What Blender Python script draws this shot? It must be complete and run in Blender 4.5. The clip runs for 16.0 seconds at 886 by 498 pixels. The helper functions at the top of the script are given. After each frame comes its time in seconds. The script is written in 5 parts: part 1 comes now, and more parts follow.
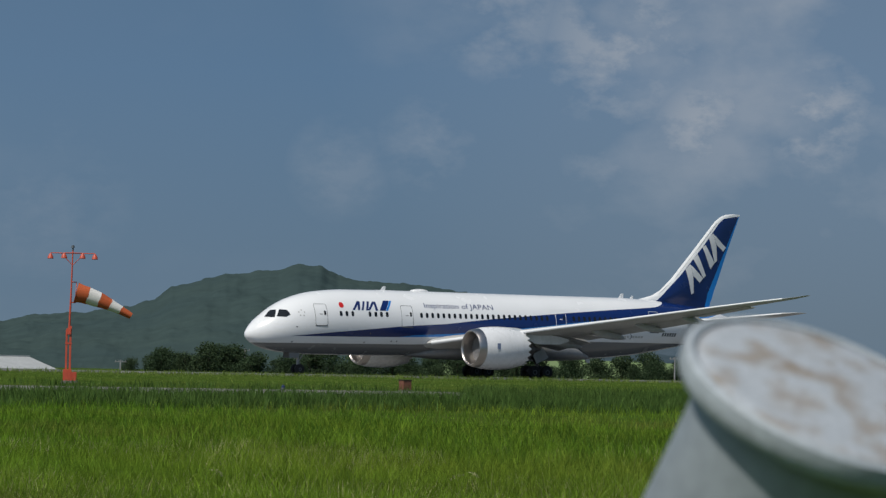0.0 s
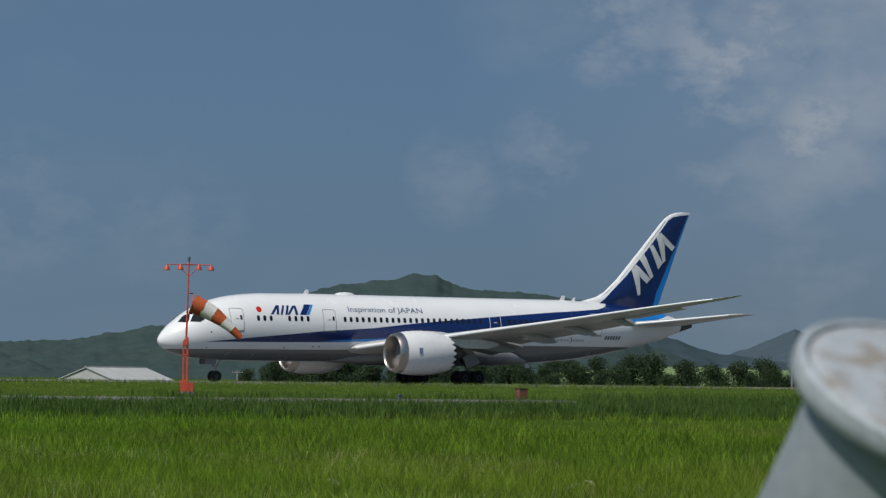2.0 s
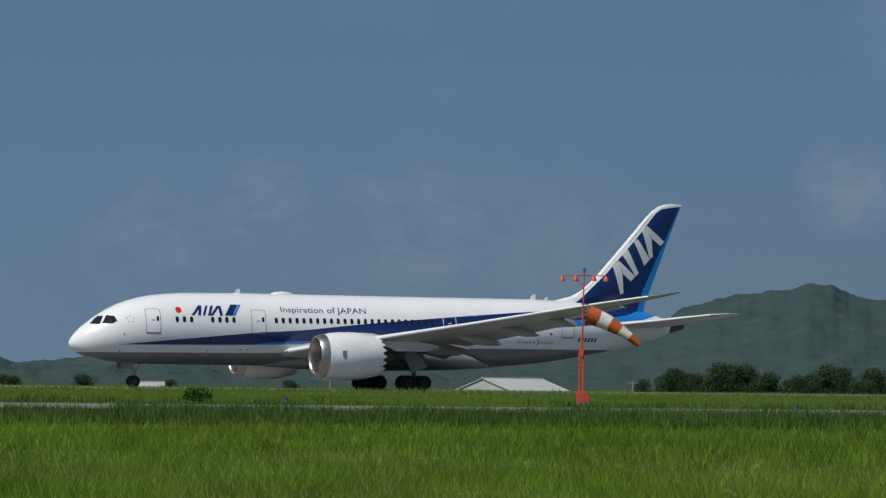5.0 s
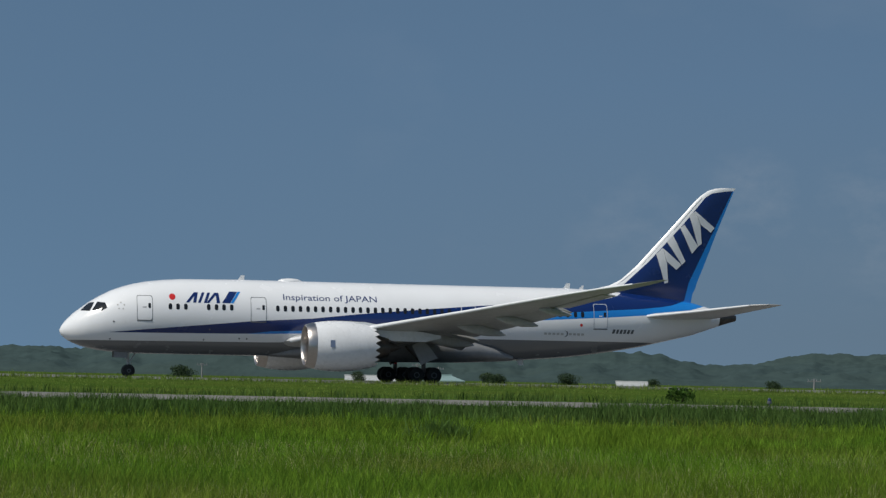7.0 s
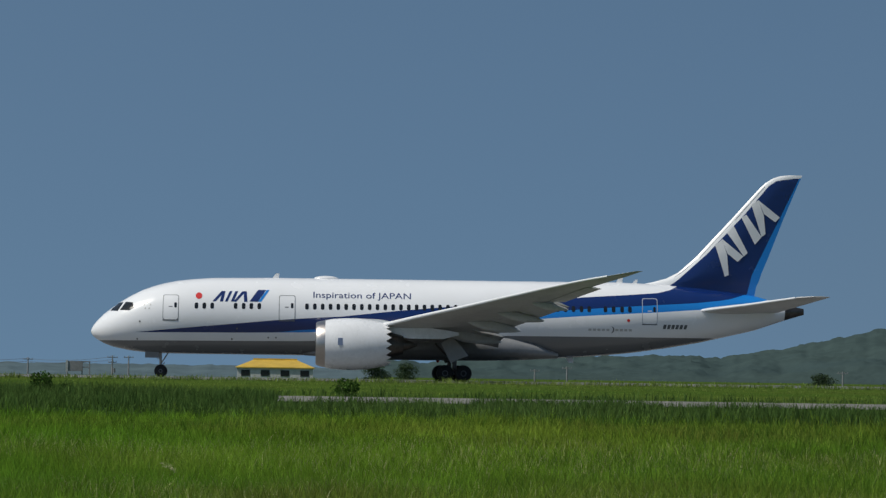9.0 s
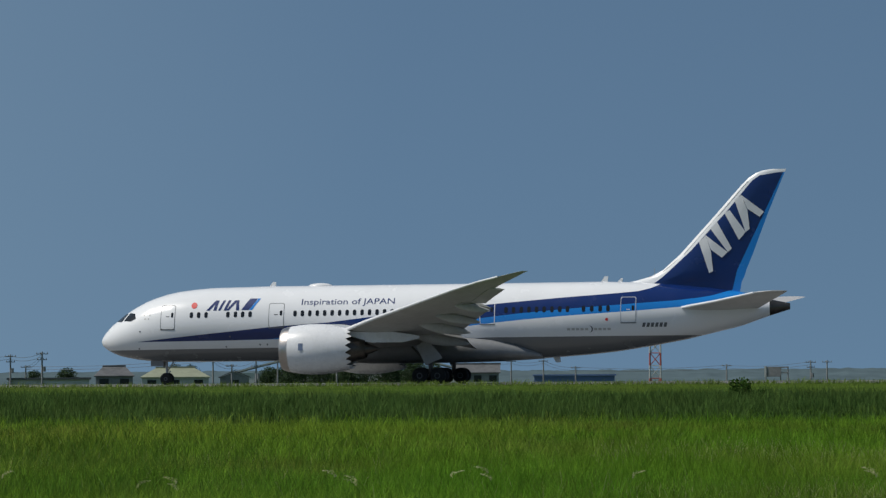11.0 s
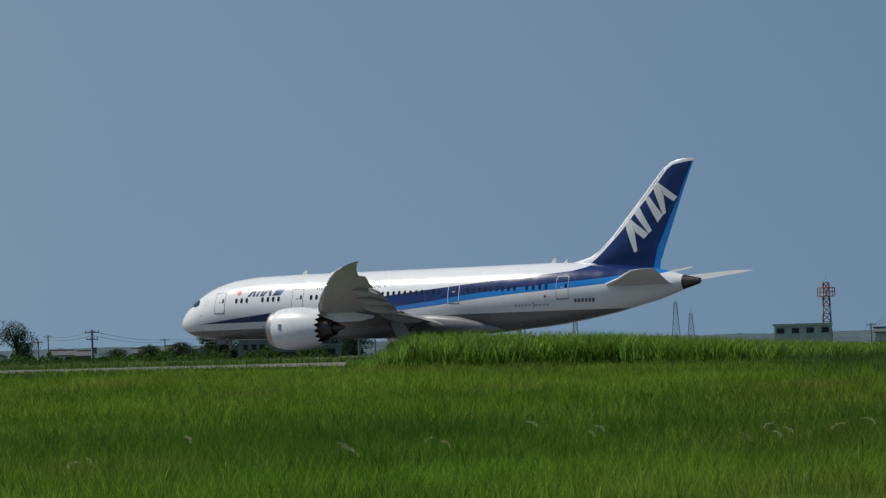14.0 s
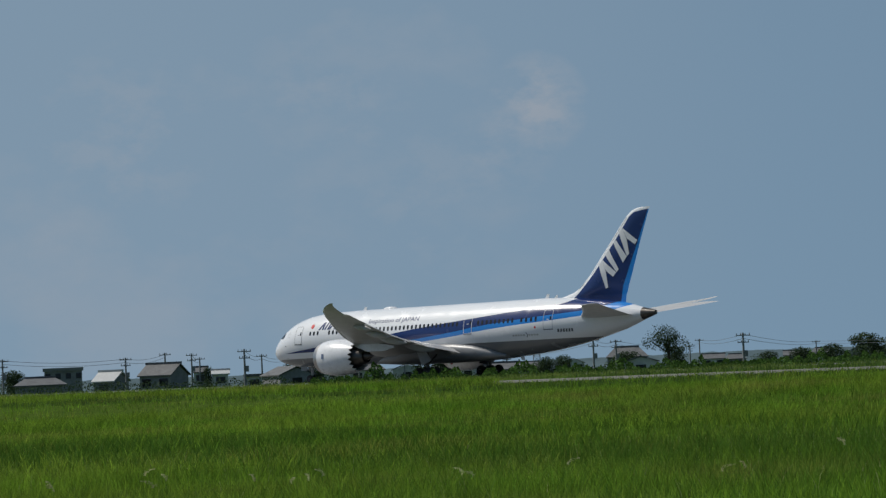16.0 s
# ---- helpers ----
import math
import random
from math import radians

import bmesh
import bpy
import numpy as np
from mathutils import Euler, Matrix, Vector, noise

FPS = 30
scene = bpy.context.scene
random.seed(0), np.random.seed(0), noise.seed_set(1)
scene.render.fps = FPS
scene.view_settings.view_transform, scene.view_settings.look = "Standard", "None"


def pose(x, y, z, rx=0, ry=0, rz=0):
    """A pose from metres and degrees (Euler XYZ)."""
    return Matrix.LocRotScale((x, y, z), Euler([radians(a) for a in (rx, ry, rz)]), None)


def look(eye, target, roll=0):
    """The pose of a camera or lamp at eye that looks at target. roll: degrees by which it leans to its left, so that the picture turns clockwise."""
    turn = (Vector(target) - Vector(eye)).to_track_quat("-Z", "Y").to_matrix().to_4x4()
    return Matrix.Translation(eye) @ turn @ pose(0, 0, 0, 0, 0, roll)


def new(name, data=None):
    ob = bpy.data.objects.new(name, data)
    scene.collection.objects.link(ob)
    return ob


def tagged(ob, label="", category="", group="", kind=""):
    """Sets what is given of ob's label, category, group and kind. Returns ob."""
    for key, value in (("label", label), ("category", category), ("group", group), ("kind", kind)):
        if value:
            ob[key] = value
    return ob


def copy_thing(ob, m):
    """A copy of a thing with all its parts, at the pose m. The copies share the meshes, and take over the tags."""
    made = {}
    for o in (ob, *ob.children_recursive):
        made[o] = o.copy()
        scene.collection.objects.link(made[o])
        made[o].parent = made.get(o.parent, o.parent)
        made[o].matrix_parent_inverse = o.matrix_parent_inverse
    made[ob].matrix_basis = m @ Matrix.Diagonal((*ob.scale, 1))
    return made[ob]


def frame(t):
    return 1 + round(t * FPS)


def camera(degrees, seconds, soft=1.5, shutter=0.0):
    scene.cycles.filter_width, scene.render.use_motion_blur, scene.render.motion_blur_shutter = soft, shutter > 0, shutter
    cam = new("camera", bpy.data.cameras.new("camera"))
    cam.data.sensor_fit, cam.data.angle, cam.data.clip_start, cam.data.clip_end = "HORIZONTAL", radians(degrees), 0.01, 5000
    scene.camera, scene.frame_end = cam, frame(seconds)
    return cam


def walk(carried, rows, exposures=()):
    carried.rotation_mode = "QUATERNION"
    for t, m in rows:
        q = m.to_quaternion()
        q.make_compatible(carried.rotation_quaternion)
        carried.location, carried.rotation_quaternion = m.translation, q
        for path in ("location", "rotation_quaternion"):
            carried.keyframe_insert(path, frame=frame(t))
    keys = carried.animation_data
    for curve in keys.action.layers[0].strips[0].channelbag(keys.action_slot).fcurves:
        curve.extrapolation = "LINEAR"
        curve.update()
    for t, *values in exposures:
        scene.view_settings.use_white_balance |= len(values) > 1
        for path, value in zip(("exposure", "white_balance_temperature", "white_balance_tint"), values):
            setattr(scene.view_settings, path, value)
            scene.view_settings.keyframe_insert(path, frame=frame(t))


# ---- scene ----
FOV = 16.412
EYE = (0.0, 0.0, 0.8)
cam = camera(FOV, 16.0, soft=1.35)
# seconds, heading, tilt, lean (degrees)
AIM = [
    (0.0, -32.545, 2.232, 1.132),
    (0.5, -32.164, 2.200, 1.034),
    (1.0, -31.794, 2.181, 1.077),
    (1.5, -31.406, 2.309, 0.984),
    (2.0, -30.397, 2.362, 0.739),
    (2.5, -29.287, 2.425, 0.590),
    (3.0, -28.533, 2.467, 0.643),
    (3.5, -27.299, 2.425, 0.665),
    (4.0, -26.026, 2.440, 0.674),
    (4.5, -24.607, 2.455, 0.684),
    (5.0, -23.035, 2.469, 0.693),
    (5.5, -21.307, 2.484, 0.702),
    (6.0, -19.421, 2.498, 0.712),
    (6.5, -16.272, 2.391, 1.149),
    (7.0, -14.032, 2.322, 1.232),
    (7.5, -11.021, 2.305, 1.214),
    (8.0, -7.950, 2.248, 1.349),
    (8.5, -5.125, 2.263, 1.100),
    (9.0, -2.157, 2.278, 0.852),
    (9.5, 0.946, 2.292, 0.603),
    (10.0, 4.172, 2.307, 0.355),
    (10.5, 7.506, 2.322, 0.106),
    (11.0, 10.757, 2.321, -0.360),
    (11.5, 14.470, 2.337, -0.581),
    (12.0, 17.770, 2.367, -0.843),
    (12.5, 21.549, 2.274, -0.997),
    (13.0, 24.921, 1.831, -1.148),
    (13.5, 28.101, 1.708, -1.417),
    (14.0, 31.383, 1.805, -1.609),
    (14.5, 34.525, 2.083, -1.702),
    (15.0, 37.654, 2.182, -2.086),
    (15.5, 40.507, 2.131, -2.371),
    (16.0, 43.440, 2.276, -2.429),
]
# the hand's small sway: seconds, metres to the right, metres up
SWAY = {0.5: (0.0029, -0.0007), 1.0: (0.0011, 0.0009), 1.5: (0.007, 0.0007), 2.0: (0.0015, -0.001)}


def eye(t, yaw):
    r, u = SWAY.get(t, (0.0, 0.0))
    return (EYE[0] + r * math.cos(radians(yaw)), EYE[1] + r * math.sin(radians(yaw)), EYE[2] + u)


walk(cam, [(t, pose(*eye(t, yaw), 90 + tilt, 0, yaw) @ pose(0, 0, 0, 0, 0, lean)) for t, yaw, tilt, lean in AIM])
cam.data.dof.use_dof, cam.data.dof.focus_distance, cam.data.dof.aperture_fstop = True, 235.0, 42.0

# ---- world and sun ----
SUN = Vector((-0.55, -0.22, 0.80)).normalized()
world = bpy.data.worlds.new("world")
scene.world = world
world.use_nodes = True
wt = world.node_tree
wt.nodes.clear()


def wnode(kind, **kw):
    n = wt.nodes.new(kind)
    for k, v in kw.items():
        n.inputs[k].default_value = v
    return n


coord = wt.nodes.new("ShaderNodeTexCoord")
lift = wt.nodes.new("ShaderNodeVectorMath")
lift.operation, lift.inputs[1].default_value = "ADD", (0, 0, 0.33)
unit = wt.nodes.new("ShaderNodeVectorMath")
unit.operation = "NORMALIZE"
sky = wt.nodes.new("ShaderNodeTexSky")
sky.sky_type = "NISHITA"
sky.sun_disc = False
sky.sun_elevation = math.asin(SUN.z)
sky.sun_rotation = math.atan2(SUN.x, SUN.y)
sky.air_density, sky.dust_density, sky.ozone_density = 1.0, 0.8, 2.2
wt.links.new(coord.outputs["Generated"], lift.inputs[0])
wt.links.new(lift.outputs[0], unit.inputs[0])
wt.links.new(unit.outputs[0], sky.inputs["Vector"])
# soft grey cumulus, thickest over the mountain side
stretch = wt.nodes.new("ShaderNodeMapping")
stretch.inputs["Scale"].default_value = (1, 1, 1.7)
puff = wnode("ShaderNodeTexNoise", Scale=12.0, Detail=8.0, Roughness=0.55)
shape = wnode("ShaderNodeMapRange", **{"From Min": 0.47, "From Max": 0.68})
wt.links.new(coord.outputs["Generated"], stretch.inputs["Vector"])
wt.links.new(stretch.outputs[0], puff.inputs["Vector"])
wt.links.new(puff.outputs["Fac"], shape.inputs["Value"])


def bank(az, el, width):
    """1 towards a heading, fading to 0 at width degrees from it."""
    d = wt.nodes.new("ShaderNodeVectorMath")
    d.operation = "DOT_PRODUCT"
    a, e = radians(az), radians(el)
    d.inputs[1].default_value = (math.sin(a) * math.cos(e), math.cos(a) * math.cos(e), math.sin(e))
    wt.links.new(coord.outputs["Generated"], d.inputs[0])
    r = wnode("ShaderNodeMapRange", **{"From Min": math.cos(radians(width)), "From Max": 1.0})
    wt.links.new(d.outputs["Value"], r.inputs["Value"])
    return r.outputs[0]


def wmath(op, a, b):
    n = wt.nodes.new("ShaderNodeMath")
    n.operation, n.use_clamp = op, True
    for k, v in enumerate((a, b)):
        if isinstance(v, float):
            n.inputs[k].default_value = v
        else:
            wt.links.new(v, n.inputs[k])
    return n.outputs[0]


banks = wmath("MULTIPLY", bank(40, 8, 10), 1.1)
banks = wmath("ADD", banks, wmath("MULTIPLY", bank(-49, 5, 12), 0.8))
banks = wmath("ADD", banks, wmath("MULTIPLY", bank(20, 2, 12), 0.15))
cover = wmath("MULTIPLY", shape.outputs[0], banks)
cover = wmath("MAXIMUM", wmath("MULTIPLY", cover, 0.6), wmath("MULTIPLY", banks, 0.16))
# single torn puffs: heading, elevation, size, thickness
wisp = wnode("ShaderNodeTexNoise", Scale=46.0, Detail=9.0, Roughness=0.62)
torn = wnode("ShaderNodeMapRange", **{"From Min": 0.36, "From Max": 0.62})
wt.links.new(stretch.outputs[0], wisp.inputs["Vector"])
wt.links.new(wisp.outputs["Fac"], torn.inputs["Value"])
PUFFS = ((-41.6, 4.9, 1.1, .8), (-42.3, 4.2, 1.3, .4), (-45.4, 5.2, 2.2, .35), (-49.3, 4.6, 2.2, .4), (-43.7, 3.3, 1.9, .3),
         (37.4, 4.6, 1.2, .85), (39.4, 4.8, 1.4, .85), (35.8, 6.1, 1.9, .75), (33.6, 6.6, 1.6, .5), (32.3, 4.2, 1.2, .3), (30.6, 3.7, 1.1, .24),
         (35.6, 3.8, 1.1, .35), (19.7, 3.3, 1.2, .2), (22.5, 3.0, 2.0, .18), (25.2, 2.9, 1.8, .15), (17.6, 2.6, 1.6, .15))
for az, el, size, thick in PUFFS:
    cover = wmath("MAXIMUM", cover, wmath("MULTIPLY", wmath("MULTIPLY", bank(az, el, size), thick), torn.outputs[0]))
# thin bluish veil in the west
veil = wt.nodes.new("ShaderNodeMix")
veil.data_type = "RGBA"
veil.inputs[7].default_value = (2.75, 3.65, 5.05, 1)
wt.links.new(wmath("MULTIPLY", bank(-60, 8, 48), 0.70), veil.inputs[0])
wt.links.new(sky.outputs[0], veil.inputs[6])
# slate-grey murk low over the mountains
height = wt.nodes.new("ShaderNodeSeparateXYZ")
wt.links.new(coord.outputs["Generated"], height.inputs[0])
low_sky = wnode("ShaderNodeMapRange", **{"From Min": 0.015, "From Max": 0.095, "To Min": 0.85, "To Max": 0.0})
wt.links.new(height.outputs["Z"], low_sky.inputs["Value"])
murk = wt.nodes.new("ShaderNodeMix")
murk.data_type = "RGBA"
murk.inputs[7].default_value = (1.5, 1.95, 2.7, 1)
wt.links.new(wmath("MULTIPLY", bank(42, 0, 36), low_sky.outputs[0]), murk.inputs[0])
wt.links.new(veil.outputs[2], murk.inputs[6])
cloud = wt.nodes.new("ShaderNodeMix")
cloud.data_type = "RGBA"
cloud.inputs[7].default_value = (4.0, 4.1, 5.1, 1)
wt.links.new(cover, cloud.inputs[0])
wt.links.new(murk.outputs[2], cloud.inputs[6])
bg = wnode("ShaderNodeBackground", Strength=0.083)
wo = wt.nodes.new("ShaderNodeOutputWorld")
tone = wt.nodes.new("ShaderNodeMix")
tone.data_type, tone.blend_type = "RGBA", "MULTIPLY"
tone.inputs[0].default_value = 1.0
tone.inputs[7].default_value = (0.93, 1.02, 0.945, 1)
wt.links.new(cloud.outputs[2], tone.inputs[6])
wt.links.new(tone.outputs[2], bg.inputs[0])
wt.links.new(bg.outputs[0], wo.inputs[0])
sun = new("sun", bpy.data.lights.new("sun", "SUN"))
sun.data.energy, sun.data.angle, sun.data.color = 3.4, radians(0.6), (1.0, 0.95, 0.87)
sun.matrix_world = look((0, 0, 100), Vector((0, 0, 100)) - SUN)
scene.view_settings.exposure = 0.0


# ---- materials ----
def nodes_of(name):
    m = bpy.data.materials.new(name)
    m.use_nodes = True
    return m, m.node_tree, m.node_tree.nodes["Principled BSDF"]


def wander(nt, coord, scale, lo, hi, detail=5, seed=0.0):
    """A noise value between lo and hi."""
    a = nt.nodes.new("ShaderNodeTexNoise")
    a.noise_dimensions = "4D"
    a.inputs["W"].default_value = seed
    a.inputs["Scale"].default_value, a.inputs["Detail"].default_value = scale, detail
    nt.links.new(coord, a.inputs["Vector"])
    r = nt.nodes.new("ShaderNodeMapRange")
    r.inputs["From Min"].default_value, r.inputs["From Max"].default_value = 0.3, 0.7
    r.inputs["To Min"].default_value, r.inputs["To Max"].default_value = lo, hi
    nt.links.new(a.outputs["Fac"], r.inputs["Value"])
    return r.outputs[0]


def blend(nt, fac, a, b, mode="MIX"):
    n = nt.nodes.new("ShaderNodeMix")
    n.data_type, n.blend_type = "RGBA", mode
    for k, v in ((0, fac), (6, a), (7, b)):
        if isinstance(v, (tuple, float, int)):
            n.inputs[k].default_value = (*v[:3], 1) if isinstance(v, tuple) else v
        else:
            nt.links.new(v, n.inputs[k])
    return n.outputs[2]


def mat(name, color, rough=0.6, metal=0.0, var=0.15, scale=1.0, bump=0.0, other=None, world_coords=False, spec=0.5, bias=0.0):
    """A surface whose colour wanders by var at two scales, towards a second colour where one is given."""
    m, nt, b = nodes_of(name)
    b.inputs["Roughness"].default_value, b.inputs["Metallic"].default_value = rough, metal
    b.inputs["Specular IOR Level"].default_value = spec
    if world_coords:
        co = nt.nodes.new("ShaderNodeNewGeometry").outputs["Position"]
    else:
        co = nt.nodes.new("ShaderNodeTexCoord").outputs["Object"]
    col = blend(nt, wander(nt, co, scale, -bias, 1), color, other or tuple(c * (1 - 2 * var) for c in color))
    col = blend(nt, 1.0, col, (1, 1, 1), "MULTIPLY")
    mul = nt.nodes.new("ShaderNodeVectorMath")
    mul.operation = "SCALE"
    nt.links.new(col, mul.inputs[0])
    nt.links.new(wander(nt, co, scale * 7, 1 - var, 1 + var, seed=3.0), mul.inputs["Scale"])
    nt.links.new(mul.outputs[0], b.inputs["Base Color"])
    nt.links.new(wander(nt, co, scale * 3, max(0.02, rough * 0.85), min(1.0, rough * 1.15), seed=7.0), b.inputs["Roughness"])
    if bump:
        bp = nt.nodes.new("ShaderNodeBump")
        bp.inputs["Strength"].default_value = bump
        nt.links.new(wander(nt, co, scale * 9, 0, 1, seed=5.0), bp.inputs["Height"])
        nt.links.new(bp.outputs[0], b.inputs["Normal"])
    return m


PAINT_WHITE, PAINT_GREY, PAINT_BLUE, PAINT_SKY = (0.80, 0.81, 0.82), (0.17, 0.175, 0.18), (0.005, 0.023, 0.125), (0.012, 0.21, 0.62)


def paint_lines(nt, x, table, x_max=56.0, v_max=9.0):
    """A painted edge on the skin: height over the distance from the nose."""
    d = nt.nodes.new("ShaderNodeMath")
    d.operation, d.inputs[1].default_value = "DIVIDE", x_max
    nt.links.new(x, d.inputs[0])
    f = nt.nodes.new("ShaderNodeFloatCurve")
    c = f.mapping.curves[0]
    c.points[0].location = (0, table[0][1] / v_max)
    c.points[1].location = (1, table[-1][1] / v_max)
    for a, v in table[1:-1]:
        c.points.new(a / x_max, v / v_max)
    for p in c.points:
        p.handle_type = "VECTOR"
    f.mapping.update()
    nt.links.new(d.outputs[0], f.inputs["Value"])
    g = nt.nodes.new("ShaderNodeMath")
    g.operation, g.inputs[1].default_value = "MULTIPLY", v_max
    nt.links.new(f.outputs[0], g.inputs[0])
    return g.outputs[0]


def above(nt, a, b):
    n = nt.nodes.new("ShaderNodeMath")
    n.operation = "GREATER_THAN"
    for k, v in enumerate((a, b)):
        if isinstance(v, float):
            n.inputs[k].default_value = v
        else:
            nt.links.new(v, n.inputs[k])
    return n.outputs[0]


def gloss_paint(nt, b, color, co):
    col = blend(nt, wander(nt, co, 0.35, 0.0, 0.10), color, (0.5, 0.5, 0.48), "MULTIPLY")
    nt.links.new(col, b.inputs["Base Color"])
    nt.links.new(wander(nt, co, 0.8, 0.16, 0.30), b.inputs["Roughness"])
    b.inputs["Coat Weight"].default_value, b.inputs["Coat Roughness"].default_value = 0.35, 0.08


def livery():
    m, nt, b = nodes_of("white_and_blue_paint")
    co = nt.nodes.new("ShaderNodeTexCoord").outputs["Object"]
    sep = nt.nodes.new("ShaderNodeSeparateXYZ")
    nt.links.new(co, sep.inputs[0])
    x, z = sep.outputs["X"], sep.outputs["Z"]
    upper = paint_lines(nt, x, [(0, 3.4), (3.5, 3.46), (7.27, 3.84), (11.3, 4.23), (14.5, 4.55), (16.1, 4.67), (19.5, 4.9), (22.9, 5.3), (24, 5.42), (28, 5.8), (32.8, 6.23), (38.3, 6.69), (41.5, 6.91), (44, 7.12), (45, 7.38), (45.6, 7.69), (47, 8.5), (56, 8.9)])
    mid = paint_lines(nt, x, [(0, 3.4), (3.5, 3.46), (11.3, 3.54), (14.5, 3.6), (16.2, 3.81), (20, 4.0), (25, 4.4), (30.5, 4.95), (32.8, 5.25), (35.2, 5.5), (38.3, 5.76), (41.5, 5.99), (44, 6.17), (46.9, 6.37), (48.9, 6.6), (49.75, 6.75), (51.5, 7.3), (56, 8)])
    low = paint_lines(nt, x, [(0, 3.4), (3.5, 3.46), (11.3, 3.54), (16.2, 3.62), (20, 3.75), (25, 4.0), (30.5, 4.48), (32.8, 4.75), (35.2, 4.98), (38.3, 5.23), (41.5, 5.44), (44, 5.6), (46.9, 5.83), (48.9, 5.98), (51, 6.3), (53, 6.8), (56, 7.5)])
    belly = paint_lines(nt, x, [(0, 2.8), (16, 2.95), (24, 3.2), (32, 3.6), (56, 3.7)])
    col = blend(nt, above(nt, z, belly), PAINT_GREY, PAINT_WHITE)
    col = blend(nt, above(nt, z, low), col, PAINT_SKY)
    col = blend(nt, above(nt, z, mid), col, PAINT_BLUE)
    col = blend(nt, above(nt, z, upper), col, PAINT_WHITE)
    gloss_paint(nt, b, col, co)
    return m


def fin_livery():
    m, nt, b = nodes_of("fin_paint")
    co = nt.nodes.new("ShaderNodeTexCoord").outputs["Object"]
    sep = nt.nodes.new("ShaderNodeSeparateXYZ")
    nt.links.new(co, sep.inputs[0])
    x, z = sep.outputs["X"], sep.outputs["Z"]
    front = paint_lines(nt, z, [(0, 40), (7.7, 45.0), (8.2, 45.7), (10.3, 48.0), (13.42, 50.9), (15.7, 52.8), (16.1, 53.4), (16.35, 55.0), (16.45, 58), (20, 58)], 20.0, 60.0)
    back = paint_lines(nt, z, [(0, 46), (7.25, 51.2), (8.7, 51.55), (14.3, 54.25), (16.4, 55.25), (20, 57)], 20.0, 60.0)
    col = blend(nt, above(nt, x, back), PAINT_BLUE, PAINT_SKY)
    col = blend(nt, above(nt, x, front), PAINT_WHITE, col)
    gloss_paint(nt, b, col, co)
    return m


def leaf_mat(name, a, b_, patch=0.08, dark=0.5, transl=0.35, dry=None):
    """Leaves and blades: colour from plant to plant and from patch to patch, some light passing through."""
    m, nt, b = nodes_of(name)
    g = nt.nodes.new("ShaderNodeNewGeometry")
    col = blend(nt, wander(nt, g.outputs["Position"], patch, 0, 1, detail=3), a, b_)
    if dry:
        col = blend(nt, wander(nt, g.outputs["Position"], patch * 2.6, -.75, .8, detail=6, seed=11.0), col, dry)
    r = nt.nodes.new("ShaderNodeMapRange")
    r.inputs["To Min"].default_value, r.inputs["To Max"].default_value = dark, 1.45
    nt.links.new(g.outputs["Random Per Island"], r.inputs["Value"])
    mul = nt.nodes.new("ShaderNodeVectorMath")
    mul.operation = "SCALE"
    nt.links.new(col, mul.inputs[0])
    nt.links.new(r.outputs[0], mul.inputs["Scale"])
    mul2 = nt.nodes.new("ShaderNodeVectorMath")
    mul2.operation = "SCALE"
    nt.links.new(mul.outputs[0], mul2.inputs[0])
    clump = nt.nodes.new("ShaderNodeMath")
    clump.operation = "MULTIPLY"
    nt.links.new(wander(nt, g.outputs["Position"], patch * 5, 0.75, 1.25, seed=2.0), clump.inputs[0])
    nt.links.new(wander(nt, g.outputs["Position"], 1.6, 0.62, 1.38, detail=3, seed=6.0), clump.inputs[1])
    nt.links.new(clump.outputs[0], mul2.inputs["Scale"])
    b.inputs["Roughness"].default_value = 0.65
    b.inputs["Specular IOR Level"].default_value = 0.04
    nt.links.new(mul2.outputs[0], b.inputs["Base Color"])
    t = nt.nodes.new("ShaderNodeBsdfTranslucent")
    nt.links.new(mul2.outputs[0], t.inputs["Color"])
    mix = nt.nodes.new("ShaderNodeMixShader")
    mix.inputs[0].default_value = transl
    nt.links.new(b.outputs[0], mix.inputs[1])
    nt.links.new(t.outputs[0], mix.inputs[2])
    nt.links.new(mix.outputs[0], nt.nodes["Material Output"].inputs["Surface"])
    return m


LIVERY, FIN_PAINT = livery(), fin_livery()
WHITE = mat("white_paint", (0.76, 0.77, 0.78), 0.3, var=0.04, scale=0.5)
NACELLE = mat("white_nacelle_paint", (0.74, 0.75, 0.76), 0.28, var=0.04, scale=0.7)
TAIL_GREY = mat("pale_grey_tail_paint", (0.52, 0.515, 0.505), 0.4, var=0.06, scale=0.6)
WING_GREY = mat("grey_wing_paint", (0.48, 0.475, 0.46), 0.4, var=0.08, scale=0.6)
DUCT = mat("intake_liner", (0.16, 0.16, 0.165), 0.55, var=0.1, scale=1.0)
BADGE = mat("grey_blue_badge", (0.16, 0.21, 0.32), 0.4, var=0.1, scale=4.0)
BELLY_GREY = mat("belly_grey_paint", (0.24, 0.245, 0.25), 0.4, var=0.08, scale=0.5)
BARE = mat("polished_metal", (0.52, 0.48, 0.45), 0.34, 1.0, var=0.06, scale=1.5)
DARK_METAL = mat("burnt_metal", (0.12, 0.11, 0.10), 0.4, 0.9, var=0.2, scale=2.0)
RUBBER = mat("tyre_rubber", (0.022, 0.022, 0.022), 0.85, var=0.2, scale=3.0)
GLASS = mat("dark_window_glass", (0.015, 0.017, 0.02), 0.08, var=0.1, scale=1.0)
LINE_DARK = mat("grey_seam", (0.10, 0.11, 0.12), 0.5, var=0.1)
LINE_PALE = mat("pale_grey_outline_paint", (0.42, 0.45, 0.50), 0.4, var=0.05)
